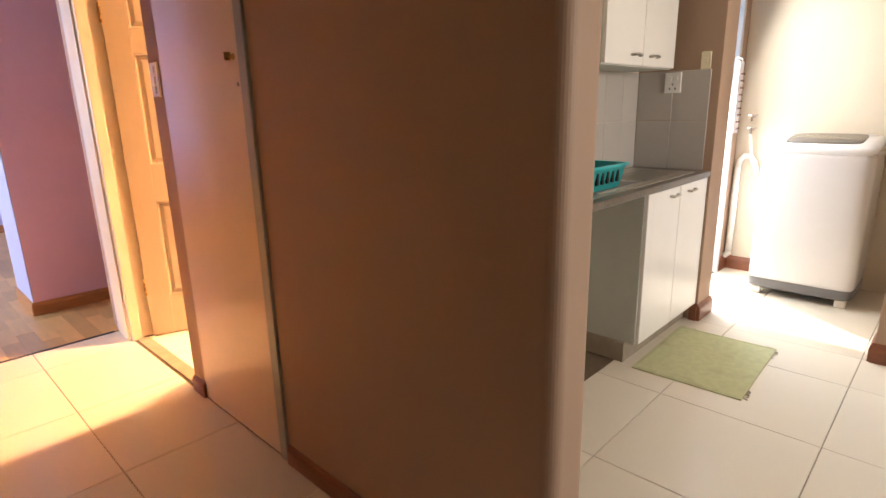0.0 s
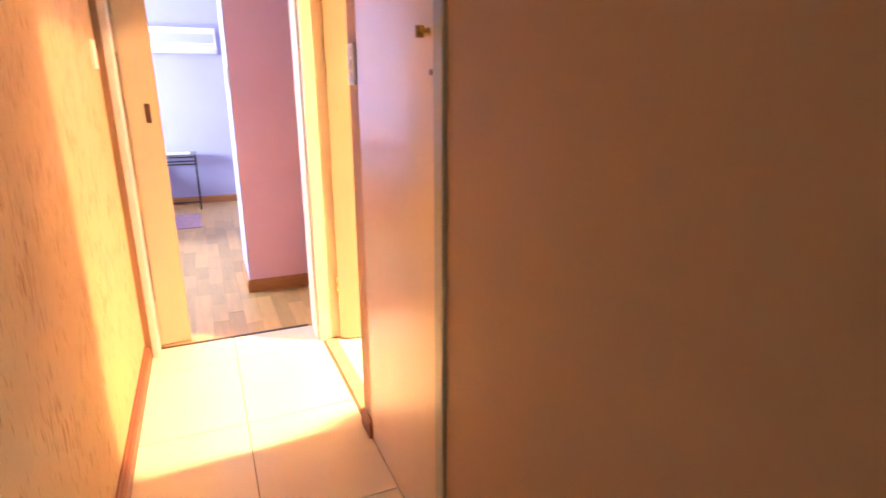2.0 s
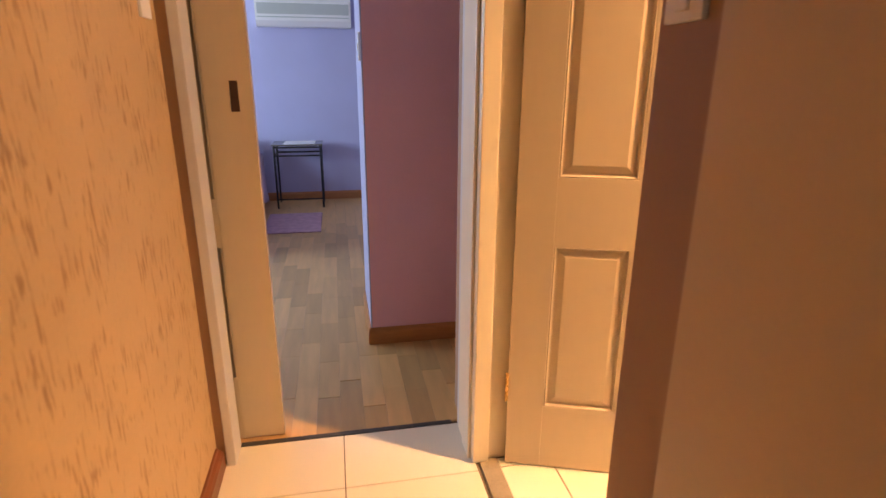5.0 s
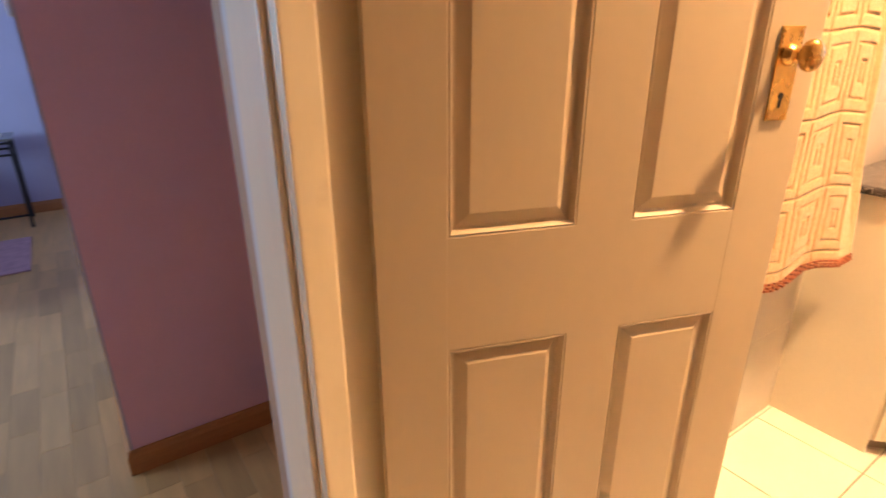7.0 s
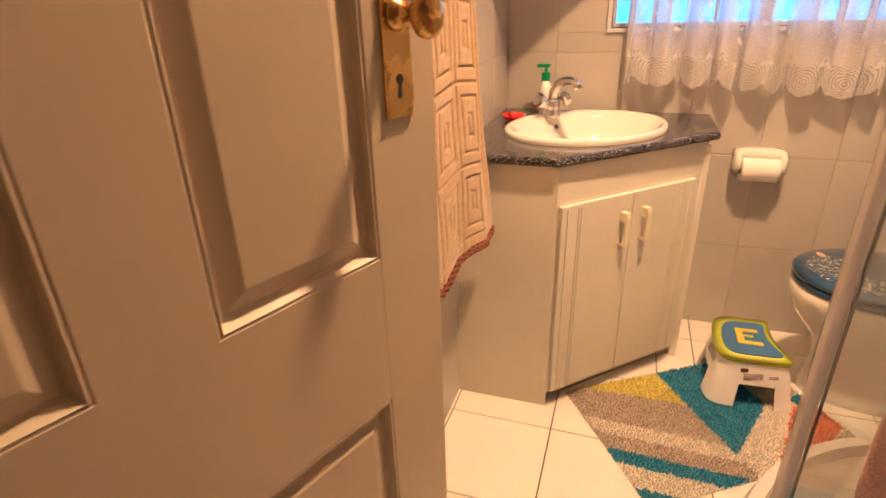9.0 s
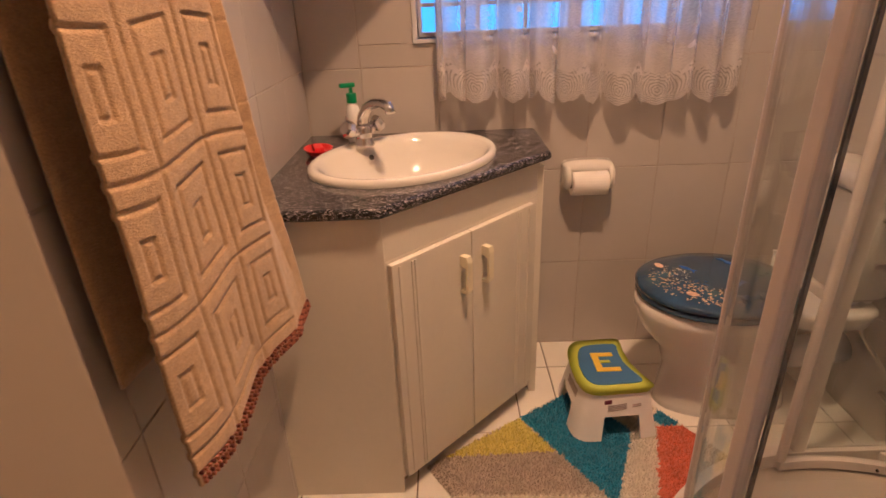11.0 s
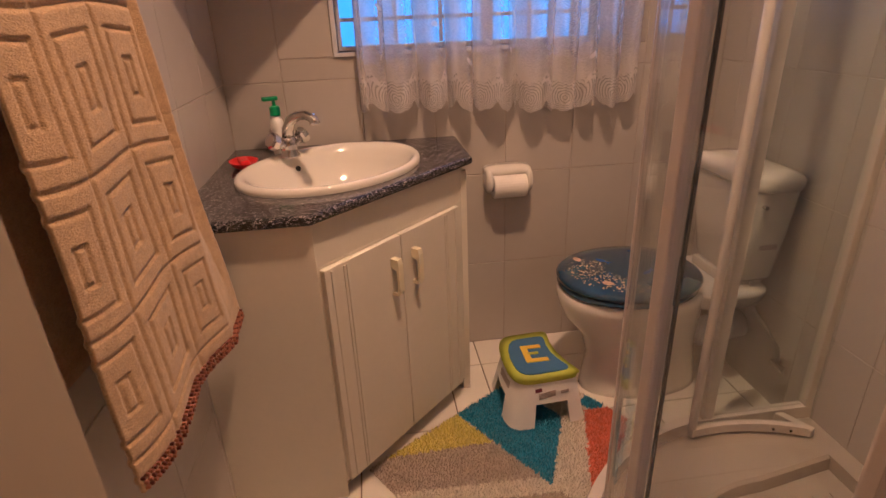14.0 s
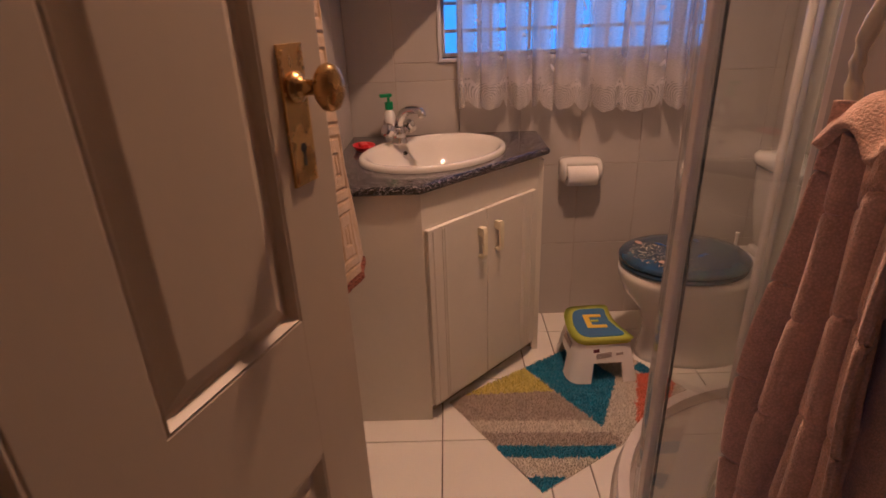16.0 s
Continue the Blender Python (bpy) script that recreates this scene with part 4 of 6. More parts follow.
# back plate with rounded corners, then a hood that bulges out above the roll
loft(bm, [[(x, p[0], 0.0 + p[1]) for p in [q[:2] for q in oval(0, 0, 0, a, b, 32, 0, 4)]] for x, a, b in ((0.0, W2, 0.058), (-0.014, W2, 0.058), (-0.024, W2 - 0.006, 0.052), (-0.026, W2 - 0.03, 0.030))])
part("back_plate", bm, "ceramic", holder, smooth=True)
bm = bmesh.new()
loft(bm, [[(x, p[0], 0.036 + p[1]) for p in [q[:2] for q in oval(0, 0, 0, a, b, 32, 0, 3)]] for x, a, b in ((0.0, W2, 0.022), (-0.030, W2, 0.022), (-0.048, W2 - 0.004, 0.018), (-0.058, W2 - 0.014, 0.009), (-0.060, W2 - 0.03, 0.002))])
part("hood", bm, "ceramic", holder, smooth=True)
for sgn in (-1, 1):
    bm = bmesh.new()
    loft(bm, [[(x, sgn * (W2 - 0.014) + p[0], 0.004 + p[1]) for p in [q[:2] for q in oval(0, 0, 0, a, b, 24, 0, 2.6)]] for x, a, b in ((0.0, 0.014, 0.050), (-0.040, 0.014, 0.046), (-0.066, 0.013, 0.036), (-0.078, 0.009, 0.022), (-0.082, 0.003, 0.008))])
    part("cheek", bm, "ceramic", holder, smooth=True)
roll = thing("toilet_roll", (3.180, 2.334, 0.678), "white toilet paper roll in the holder", "toilet paper")
bm = bmesh.new()
lathe(bm, [(0.018, -0.060), (0.040, -0.060), (0.042, -0.056), (0.042, 0.056), (0.040, 0.060), (0.018, 0.060)], n=28)
part("paper", move(bm, pose(0, 0, 0, 90)), "paper", roll)
# solid plug, the shade of the hollow roll given as black
bm = bmesh.new()
lathe(bm, [(0.0175, -0.0605), (0.0175, 0.0605)], n=18)
part("core", move(bm, pose(0, 0, 0, 90)), "dark", roll)

# toilet, facing +y with its cistern on the south wall
TX = 2.890
toilet = thing("toilet", (TX, 1.55, 0), "white close-coupled toilet with a clear blue sea-themed seat", "toilet")


def egg(cy, z, a, b, n=36, p=2.2):
    """Oval, longer towards +y."""
    out = []
    for x, y, zz in oval(0, 0, z, a, b, n, 0, p):
        out.append((x * (1.0 - 0.10 * max(0, y) / b), cy + y, zz))
    return out


bm = bmesh.new()
loft(bm, [egg(0.375, 0.0, 0.118, 0.215), egg(0.375, 0.02, 0.114, 0.211), egg(0.375, 0.14, 0.100, 0.195), egg(0.39, 0.22, 0.120, 0.205), egg(0.425, 0.30, 0.165, 0.235), egg(0.440, 0.36, 0.188, 0.242), egg(0.440, 0.395, 0.192, 0.244), egg(0.440, 0.40, 0.182, 0.236)])
part("pan", bm, "ceramic", toilet, smooth=True)
bm = bmesh.new()
loft(bm, [oval(0, 0.14, z, a, b, 28, 0, 4) for a, b, z in ((0.10, 0.10, 0.315), (0.145, 0.118, 0.345), (0.160, 0.125, 0.385), (0.160, 0.125, 0.397), (0.150, 0.118, 0.402))])
part("shelf", bm, "ceramic", toilet, smooth=True)
bm = bmesh.new()
loft(bm, [oval(0, y, z, a, b, 32, 0, 5) for a, b, y, z in ((0.118, 0.060, 0.070, 0.425), (0.132, 0.068, 0.076, 0.440), (0.160, 0.074, 0.082, 0.58), (0.180, 0.077, 0.085, 0.735), (0.180, 0.077, 0.085, 0.740))])
cistern = part("cistern", bm, "ceramic", toilet, smooth=True)
bm = bmesh.new()
loft(bm, [oval(0, 0.087, z, a, b, 32, 0, 5) for a, b, z in ((0.186, 0.080, 0.744), (0.192, 0.085, 0.750), (0.191, 0.085, 0.776), (0.178, 0.074, 0.790), (0.12, 0.05, 0.796), (0.02, 0.02, 0.798))])
part("cistern_lid", bm, "ceramic", cistern, smooth=True)
bm = bmesh.new()
tube(bm, [(-0.172, 0.135, 0.70), (-0.186, 0.135, 0.70)], 0.007, 12)
part("flush_button", bm, "chrome", cistern)
part("maker_mark", move(boxes((-0.002, -0.028, -0.008, 0.002, 0.028, 0.008)), pose(-0.1605, 0.085, 0.560, 0, -7)), "print_grey", cistern)
bm = bmesh.new()
box(bm, -0.10, 0.03, 0.40, 0.10, 0.16, 0.435, 0.01)
part("coupling", bm, "ceramic", toilet)
bm = bmesh.new()
loft(bm, [egg(0.452, z, a * 1.02, b * 0.96) for a, b, z in ((0.186, 0.232, 0.402), (0.194, 0.240, 0.408), (0.195, 0.241, 0.418), (0.188, 0.235, 0.423))])
part("seat", bm, "lid_blue", toilet, "clear blue resin seat ring", smooth=True)
bm = bmesh.new()
loft(bm, [egg(0.450, z, a * 1.02, b * 0.96) for a, b, z in ((0.190, 0.236, 0.425), (0.198, 0.245, 0.430), (0.199, 0.246, 0.440), (0.190, 0.238, 0.448), (0.15, 0.19, 0.452), (0.05, 0.07, 0.454))])
lid = part("seat_lid", bm, "lid_blue", toilet, "clear blue resin lid with shells and fish set in it", smooth=True)
rng = random.Random(4)
bm = bmesh.new()
for k in range(330):
    t, r = rng.uniform(0.2, 2.6), rng.uniform(0.35, 0.92)
    x, y = 0.185 * r * math.cos(t + 0.6), 0.450 + 0.215 * r * math.sin(t + 0.6)
    s = rng.uniform(0.0015, 0.0045)
    m = pose(x, y, 0.4535 - 0.006 * max(0, r - 0.6), 0, 0, rng.uniform(0, 360))
    r4 = bmesh.ops.create_cone(bm, cap_ends=True, segments=6, radius1=s, radius2=s * 0.5, depth=0.001, matrix=m)
part("shell_grains", bm, "lid_sand", lid, "grains of sand and shell under the resin")
for k, (x, y, rz, mt) in enumerate(((0.07, 0.47, 35, "lid_fish"), (-0.04, 0.36, 120, "lid_fish"), (0.11, 0.33, 200, "lid_fish"), (0.10, 0.55, 20, "lid_light"), (-0.09, 0.52, 60, "lid_light"))):
    bm = bmesh.new()
    prof = [(-0.030, 0.012), (-0.024, 0.0), (-0.030, -0.012), (-0.012, -0.003), (0.004, -0.010), (0.026, -0.002), (0.028, 0.003), (0.006, 0.011), (-0.012, 0.003)] if mt == "lid_fish" else [(0.018 * math.cos(a), 0.012 * math.sin(a)) for a in [i * math.pi / 5 for i in range(10)]]
    prism(bm, prof, 0, 0.0012)
    part("fish" if mt == "lid_fish" else "shell", move(bm, pose(x, y + 0.038, 0.4528, 0, 0, rz)), mt, lid)
bm = bmesh.new()
pts = [(-0.10, 0.07, 0.43), (-0.11, 0.070, 0.37), (-0.135, 0.065, 0.32), (-0.19, 0.055, 0.285), (-0.245, 0.048, 0.245), (-0.256, 0.045, 0.20)]
part("supply_hose", tube(bm, pts, 0.007, 8), "steel", toilet, "braided steel water hose", smooth=True)
bm = bmesh.new()
tube(bm, [(-0.256, 0.0, 0.19), (-0.256, 0.05, 0.19)], 0.011, 12)
tube(bm, [(-0.256, 0.035, 0.175), (-0.256, 0.035, 0.215)], 0.009, 12)
tube(bm, [(-0.294, 0.042, 0.19), (-0.234, 0.042, 0.19)], [0.016, 0.010], 10)
part("angle_valve", bm, "chrome", toilet)
bm = bmesh.new()
tube(bm, [(0.0, 0.0, 0.19), (0.0, 0.10, 0.18), (0.0, 0.17, 0.17)], 0.05, 16)
part("outlet_pipe", bm, "white_plastic", toilet, smooth=True)

# toilet brush standing behind the pan
brush = thing("toilet_brush", (3.16, 1.66, 0.0), "white toilet brush in its holder by the wall", "brush")
bm = bmesh.new()
lathe(bm, [(0.045, 0), (0.05, 0.01), (0.042, 0.14), (0.045, 0.15), (0.040, 0.15), (0.036, 0.02)], n=20)
part("pot", bm, "white_plastic", brush, smooth=True)
bm = bmesh.new()
tube(bm, [(0, 0, 0.02), (0, 0, 0.40), (0, 0, 0.41)], [0.006, 0.006, 0.009], 10)
part("handle", bm, "white_plastic", brush)

# step stool: one long side bulges, the other is hollow; two arched openings on each pair of sides
stool = thing("step_stool", (2.842, 2.316, 0.010), "white step stool with lime rim and blue top on the rug", "stool", rz=4)
stool.scale = (1.05, 1.10, 0.95)
SH = 0.182
STOOL_N = 72


def stool_ring(k, z, grow=0.0):
    """Outline at a scale k: x along the stool, y across; its near end a little wider than the far one."""
    out = []
    for i in range(STOOL_N):
        t = 2 * math.pi * i / STOOL_N
        c, sn = math.cos(t), math.sin(t)
        u = math.copysign(abs(c) ** 0.36, c)
        w = math.copysign(abs(sn) ** 0.36, sn)
        half = 0.085 - 0.012 * u
        y = half * w
        belly = (1 - u * u)
        y += (0.020 * belly if w > 0 else 0.034 * belly) * abs(w)
        out.append((k * (0.118 * u) + math.copysign(grow, u) * min(1, abs(u) * 1.4), k * y + math.copysign(grow, w) * min(1, abs(w) * 1.4), z))
    return out


bm = bmesh.new()
LEV = [(1.0, 0.0280, 0.0), (1.0, 0.0225, 0.030), (1.0, 0.0175, 0.062), (1.0, 0.0140, 0.085), (1.0, 0.0110, 0.104), (1.0, 0.0060, 0.135), (1.0, 0.0015, 0.164)]
vr = [[bm.verts.new(p) for p in stool_ring(k, z, g)] for k, g, z in LEV]
for lev, (a, b) in enumerate(zip(vr, vr[1:])):
    for i in range(STOOL_N):
        j = (i + 1) % STOOL_N
        mx, my = (a[i].co.x + a[j].co.x) / 2, (a[i].co.y + a[j].co.y) / 2
        end = abs(mx) > 0.106 and abs(my) < (0.044, 0.043, 0.040, 0.0, 0.0, 0.0)[lev]
        flank = abs(my) > 0.056 and abs(mx) < (0.068, 0.064, 0.052, 0.0, 0.0, 0.0)[lev]
        if not (end or flank):
            bm.faces.new((a[i], a[j], b[j], b[i]))
loose = [v for v in bm.verts if not v.link_faces]
bmesh.ops.delete(bm, geom=loose, context='VERTS')
bmesh.ops.recalc_face_normals(bm, faces=bm.faces)
bmesh.ops.solidify(bm, geom=list(bm.faces), thickness=0.005)
part("shell", bm, "white_plastic", stool, smooth=False)
bm = bmesh.new()
loft(bm, [stool_ring(1.0, z, g) for g, z in ((0.001, SH - 0.022), (0.0045, SH - 0.018), (0.0050, SH - 0.008), (0.0020, SH - 0.001), (-0.010, SH + 0.001))] + [stool_ring(0.82, SH)])
part("rim", bm, "lime", stool, smooth=True)
bm = bmesh.new()
loft(bm, [stool_ring(0.835, SH - 0.002), stool_ring(0.833, SH + 0.0030), stool_ring(0.82, SH + 0.0035)])
part("top_pad", bm, "blue_rubber", stool, "slate blue rubber pad")
# thick letter lying across the top, its spine towards the bulging side
ZE = SH + 0.0035
letter = part("letter_e", move(boxes((-0.050, 0.014, ZE, 0.042, 0.034, ZE + 0.003), (0.024, -0.030, ZE, 0.042, 0.014, ZE + 0.003), (-0.050, -0.036, ZE, -0.032, 0.014, ZE + 0.003), bevel=0.001), pose(0.008, 0.010, 0, 0, 0, -4)), "yellow_rubber", stool, "raised yellow letter E")
part("middle_bar", move(boxes((-0.008, -0.014, ZE, 0.003, 0.018, ZE + 0.003)), pose(0.008, 0.010, 0, 0, 0, -4)), "lime", letter, "pale green middle bar of the letter")
part("sticker", move(boxes((-0.010, -0.0012, -0.007, 0.010, 0.0012, 0.007)), pose(-0.1252, 0.040, 0.138, 0, 8, 90)), "print_maroon", stool, "small maroon mark")
for k in range(4):
    part("print_line", move(boxes((-0.026, -0.0010, -0.0016, 0.026, 0.0010, 0.0016)), pose(-0.1272 - 0.0009 * k, 0.014, 0.126 - 0.0055 * k, 0, 8, 90)), "print_grey", stool)
for k in range(2):
    part("print_line", move(boxes((-0.012, -0.0010, -0.0018, 0.012, 0.0010, 0.0018)), pose(-0.1272 - 0.0009 * k, -0.040, 0.124 - 0.0055 * k, 0, 8, 90)), "print_grey", stool)
bm = boxes((-0.050, -0.0008, -0.014, 0.030, 0.0008, 0.014))
part("side_print", move(bm, pose(-0.02, 0.1125, 0.132, 8, 0, 0)), "print_grey", stool, "brown printed band on the flank")

# bath rug, rectangles and triangles of coloured pile
rug = thing("bath_rug", (2.610, 2.900, 0.0), "shaggy bath rug with teal, yellow, taupe, cream and coral shapes", "rug")
RV, RU = Vector((0.545, -0.838, 0)), Vector((-0.838, -0.545, 0))
NAMES = ["pile_cream", "pile_taupe", "pile_teal", "pile_yellow", "pile_coral"]


def inside(s, w, tri):
    return all(((b[0] - a[0]) * (w - a[1]) - (b[1] - a[1]) * (s - a[0])) >= 0 for a, b in zip(tri, tri[1:] + tri[:1]))


def pile_colour(s, w):
    if inside(s, w, [(0.06, 0.0), (0.355, 0.0), (0.35, 0.175)]):
        return 3
    if inside(s, w, [(0.355, 0.0), (0.60, 0.0), (0.60, 0.25), (0.35, 0.41)]):
        return 2
    if s < 0.352:
        k = w - 0.70 * s
        if k < 0.125:
            return 1
        if k < 0.195:
            return 0
        if k < 0.27:
            return 1
        if k < 0.335:
            return 2
        if k < 0.43:
            return 0
        return 2
    if inside(s, w, [(0.68, 0.28), (0.76, 0.33), (0.76, 0.40), (0.46, 0.53), (0.41, 0.50)]):
        return 4
    if inside(s, w, [(0.69, 0.24), (0.76, 0.24), (0.76, 0.31), (0.70, 0.31)]):
        return 2
    return 0


rngr = random.Random(9)
bms = [bmesh.new() for _ in NAMES]
RL, RW, ST = 0.75, 0.50, 0.0052
ns, nw = int(RL / ST), int(RW / ST)
for i in range(ns):
    for j in range(nw):
        s, w = (i + 0.5) * ST, (j + 0.5) * ST
        c = pile_colour(s + rngr.uniform(-0.004, 0.004), w + rngr.uniform(-0.004, 0.004))
        p = RV * (s + rngr.uniform(-0.002, 0.002)) + RU * (w + rngr.uniform(-0.002, 0.002))
        h = 0.013 + rngr.uniform(-0.004, 0.005)
        lean = Vector((rngr.uniform(-0.005, 0.005), rngr.uniform(-0.005, 0.005), h))
        r = 0.0042
        a0 = rngr.uniform(0, 2)
        bm = bms[c]
        q0 = RV * s + RU * w
        hh = 0.55 * ST
        bm.faces.new([bm.verts.new(q0 + RV * (hh * i2) + RU * (hh * j2) + Vector((0, 0, 0.0055))) for i2, j2 in ((-1, -1), (1, -1), (1, 1), (-1, 1))])
        tip = bm.verts.new(p + lean)
        base = [bm.verts.new(p + Vector((r * math.cos(a0 + q * 2.094), r * math.sin(a0 + q * 2.094), 0.001))) for q in range(3)]
        for q in range(3):
            bm.faces.new((base[q], base[(q + 1) % 3], tip))
for bm, nm in zip(bms, NAMES):
    o = part("pile", bm, nm, rug, nm.split("_")[1] + " coloured pile")
    o["kind"] = "stuff"
bm = bmesh.new()
prism(bm, [tuple((RV * s + RU * w).to_2d()) for s, w in ((0, 0), (RL, 0), (RL, RW), (0, RW))], 0.0005, 0.004)
part("backing", bm, "pile_cream", rug)

# shower: quadrant tray, curved and straight glass
SX, SY, SR, WX, WY = 2.530, 2.450, 0.58, 1.584, 1.550
CX, CY = SX - SR, SY - SR
shower = thing("shower_enclosure", (SX - 0.45, SY - 0.45, 0), "quadrant shower enclosure with curved glass and pale frame", "shower")
SO = (SX - 0.45, SY - 0.45)


def quad(off, n=16):
    """Outline of the tray, off metres outside the glass."""
    return [(WX, WY)] + [(SX + off, WY)] + arc((CX, CY), SR + off, 0, 90, n) + [(WX, SY + off)]


def ring_at(off, z):
    """Plan outline of the tray at a height, off metres outside the glass on its two free sides."""
    pts = [(SX + off, WY)] + arc((CX, CY), SR + off, 0, 90, 24) + [(WX, SY + off), (WX, WY)]
    return [(x - SO[0], y - SO[1], z) for x, y in pts]


def inner_at(k, z):
    """Inner basin of the tray, k metres inside the glass line."""
    pts = [(SX - k, WY + 0.06)] + arc((CX - 0.02, CY - 0.02), SR - k - 0.02, 0, 90, 24) + [(WX + 0.06, SY - k), (WX + 0.06, WY + 0.06)]
    return [(x - SO[0], y - SO[1], z) for x, y in pts]


bm = bmesh.new()
loft(bm, [ring_at(0.03, 0.0), ring_at(0.03, 0.066), ring_at(0.022, 0.075), inner_at(0.16, 0.075), inner_at(0.17, 0.068), inner_at(0.175, 0.032)], cap0=False, cap1=True)
tray = part("tray", bm, "tray", shower, "white shower tray with a raised ledge")
MS = 0.052
for i in range(12):
    for j in range(12):
        x, y = WX + 0.075 + i * MS, WY + 0.075 + j * MS
        if max(x + MS - CX, 0) ** 2 + max(y + MS - CY, 0) ** 2 < (SR - 0.20) ** 2 and x + MS < SX - 0.18 and y + MS < SY - 0.18:
            part("mosaic_tile", boxes((x - SO[0], y - SO[1], 0.031, x - SO[0] + MS - 0.004, y - SO[1] + MS - 0.004, 0.037)), "tray", tray)


def swept(pts2, z0, z1, t0, t1):
    """Upright band along a plan line from inner offset t0 to outer offset t1."""
    bm = bmesh.new()
    vin, vout = [], []
    n = len(pts2)
    for i, p in enumerate(pts2):
        a, b = Vector(pts2[max(i - 1, 0)]), Vector(pts2[min(i + 1, n - 1)])
        d = (b - a).normalized()
        nn = Vector((d.y, -d.x))
        vin.append(Vector(p) + nn * t0)
        vout.append(Vector(p) + nn * t1)
    rings = [[(*a, z0), (*b, z0), (*b, z1), (*a, z1)] for a, b in zip(vin, vout)]
    return loft(bm, rings)


run = rel([(SX, WY), (SX, CY)] + arc((CX, CY), SR, 0, 90, 20)[1:] + [(WX, SY)], SO)
GH = 1.90
part("bottom_rail", swept(run, 0.075, 0.118, -0.016, 0.014), "alu", shower)
part("top_rail", swept(run, GH - 0.045, GH, -0.016, 0.014), "alu", shower)
straight1 = rel([(SX, WY + 0.02), (SX, CY - 0.01)], SO)
straight2 = rel([(CX - 0.01, SY), (WX + 0.02, SY)], SO)
curve = arc((CX - SO[0], CY - SO[1]), SR - 0.030, -27, 8, 12)
curve2 = [arc((CX - SO[0], CY - SO[1]), 0.542 + 0.022 * k / 10, 66 + 22 * k / 10, 90, 1)[0] for k in range(11)]
for nm, pts2 in (("fixed_pane", straight1), ("fixed_pane", straight2), ("curved_door", curve), ("curved_door", curve2)):
    g = part(nm, swept(pts2, 0.118, GH - 0.045, -0.0025, 0.0025), "glass", shower)
    g.visible_shadow = False


def post(name, x, y, wx, wy, material="alu", label=""):
    return part(name, boxes((x - SO[0] - wx / 2, y - SO[1] - wy / 2, 0.115, x - SO[0] + wx / 2, y - SO[1] + wy / 2, GH - 0.04), bevel=0.004), material, shower, label)


post("post", CX - 0.022, SY, 0.028, 0.018)
post("post_seal", CX - 0.039, SY - 0.011, 0.005, 0.004, "seal", "dark rubber seal")
post("post", SX, CY + 0.02, 0.028, 0.034)
post("wall_profile", WX + 0.012, SY, 0.024, 0.03)
post("wall_profile", SX, WY + 0.012, 0.03, 0.024)
# leading edge of the curved pane, and the rounded edge of the door that is slid open
x, y = arc((CX, CY), 0.541, 65.6, 65.6, 1)[0]
bm = boxes((-0.008, -0.009, 0.118, 0.008, 0.009, GH - 0.045), bevel=0.003)
part("door_stile", move(bm, pose(x - SO[0], y - SO[1], 0, 0, 0, 66)), "alu", shower)
x, y = arc((CX, CY), SR - 0.034, 9, 9, 1)[0]
bm = bmesh.new()
lathe(bm, [(0.010, 0.118), (0.0115, 0.124), (0.0115, GH - 0.05), (0.010, GH - 0.045)], n=20)
part("door_stile", move(bm, pose(x - SO[0], y - SO[1], 0)), "alu", shower, smooth=True)
slid = arc((CX - SO[0], CY - SO[1]), SR - 0.030, -27, 9, 16)
rail_part = part("door_rail", swept(slid, 0.085, 0.112, -0.010, 0.010), "alu", shower)
x, y = slid[0]
part("end_bracket", move(boxes((-0.012, -0.10, 0.086, 0.012, 0.012, 0.110), bevel=0.003), pose(x, y, 0, 0, 0, 118)), "alu", rail_part)
for a in (-22, -17):
    x, y = arc((CX - SO[0], CY - SO[1]), SR - 0.041, a, a, 1)[0]
    bm = bmesh.new()
    lathe(bm, [(0.004, 0), (0.004, 0.004), (0.002, 0.005)], n=10)
    part("screw", move(bm, pose(x, y, 0.098, 0, -90, a)), "dark", rail_part)
bm = bmesh.new()
lathe(bm, [(0.045, 0.0385), (0.045, 0.041), (0.035, 0.042), (0.01, 0.040)], n=20)
part("drain", move(bm, pose(1.95 - SO[0], 1.95 - SO[1], 0)), "chrome", shower)


# towels
def cloth(name, pts_fn, nu, nv, thick, material, parent, label=""):
    """A hanging sheet with two faces a thickness apart and closed edges."""
    bm = bmesh.new()
    pts = [[Vector(pts_fn(i / nu, j / nv)) for j in range(nv + 1)] for i in range(nu + 1)]
    front, rear = [], []
    for i in range(nu + 1):
        f, r = [], []
        for j in range(nv + 1):
            du = pts[min(nu, i + 1)][j] - pts[max(0, i - 1)][j]
            dv = pts[i][min(nv, j + 1)] - pts[i][max(0, j - 1)]
            n = du.cross(dv).normalized()
            f.append(bm.verts.new(pts[i][j]))
            r.append(bm.verts.new(pts[i][j] + n * thick))
        front.append(f)
        rear.append(r)
    for g in (front, rear):
        for a, b in zip(g, g[1:]):
            for j in range(nv):
                bm.faces.new((a[j], b[j], b[j + 1], a[j + 1]))
    rim = [(i, 0) for i in range(nu)] + [(nu, j) for j in range(nv)] + [(i, nv) for i in range(nu, 0, -1)] + [(0, j) for j in range(nv, 0, -1)]
    for (i, j), (k, l) in zip(rim, rim[1:] + rim[:1]):
        bm.faces.new((front[i][j], front[k][l], rear[k][l], rear[i][j]))
    bmesh.ops.recalc_face_normals(bm, faces=bm.faces)
    return part(name, bm, material, parent, label, smooth=True)


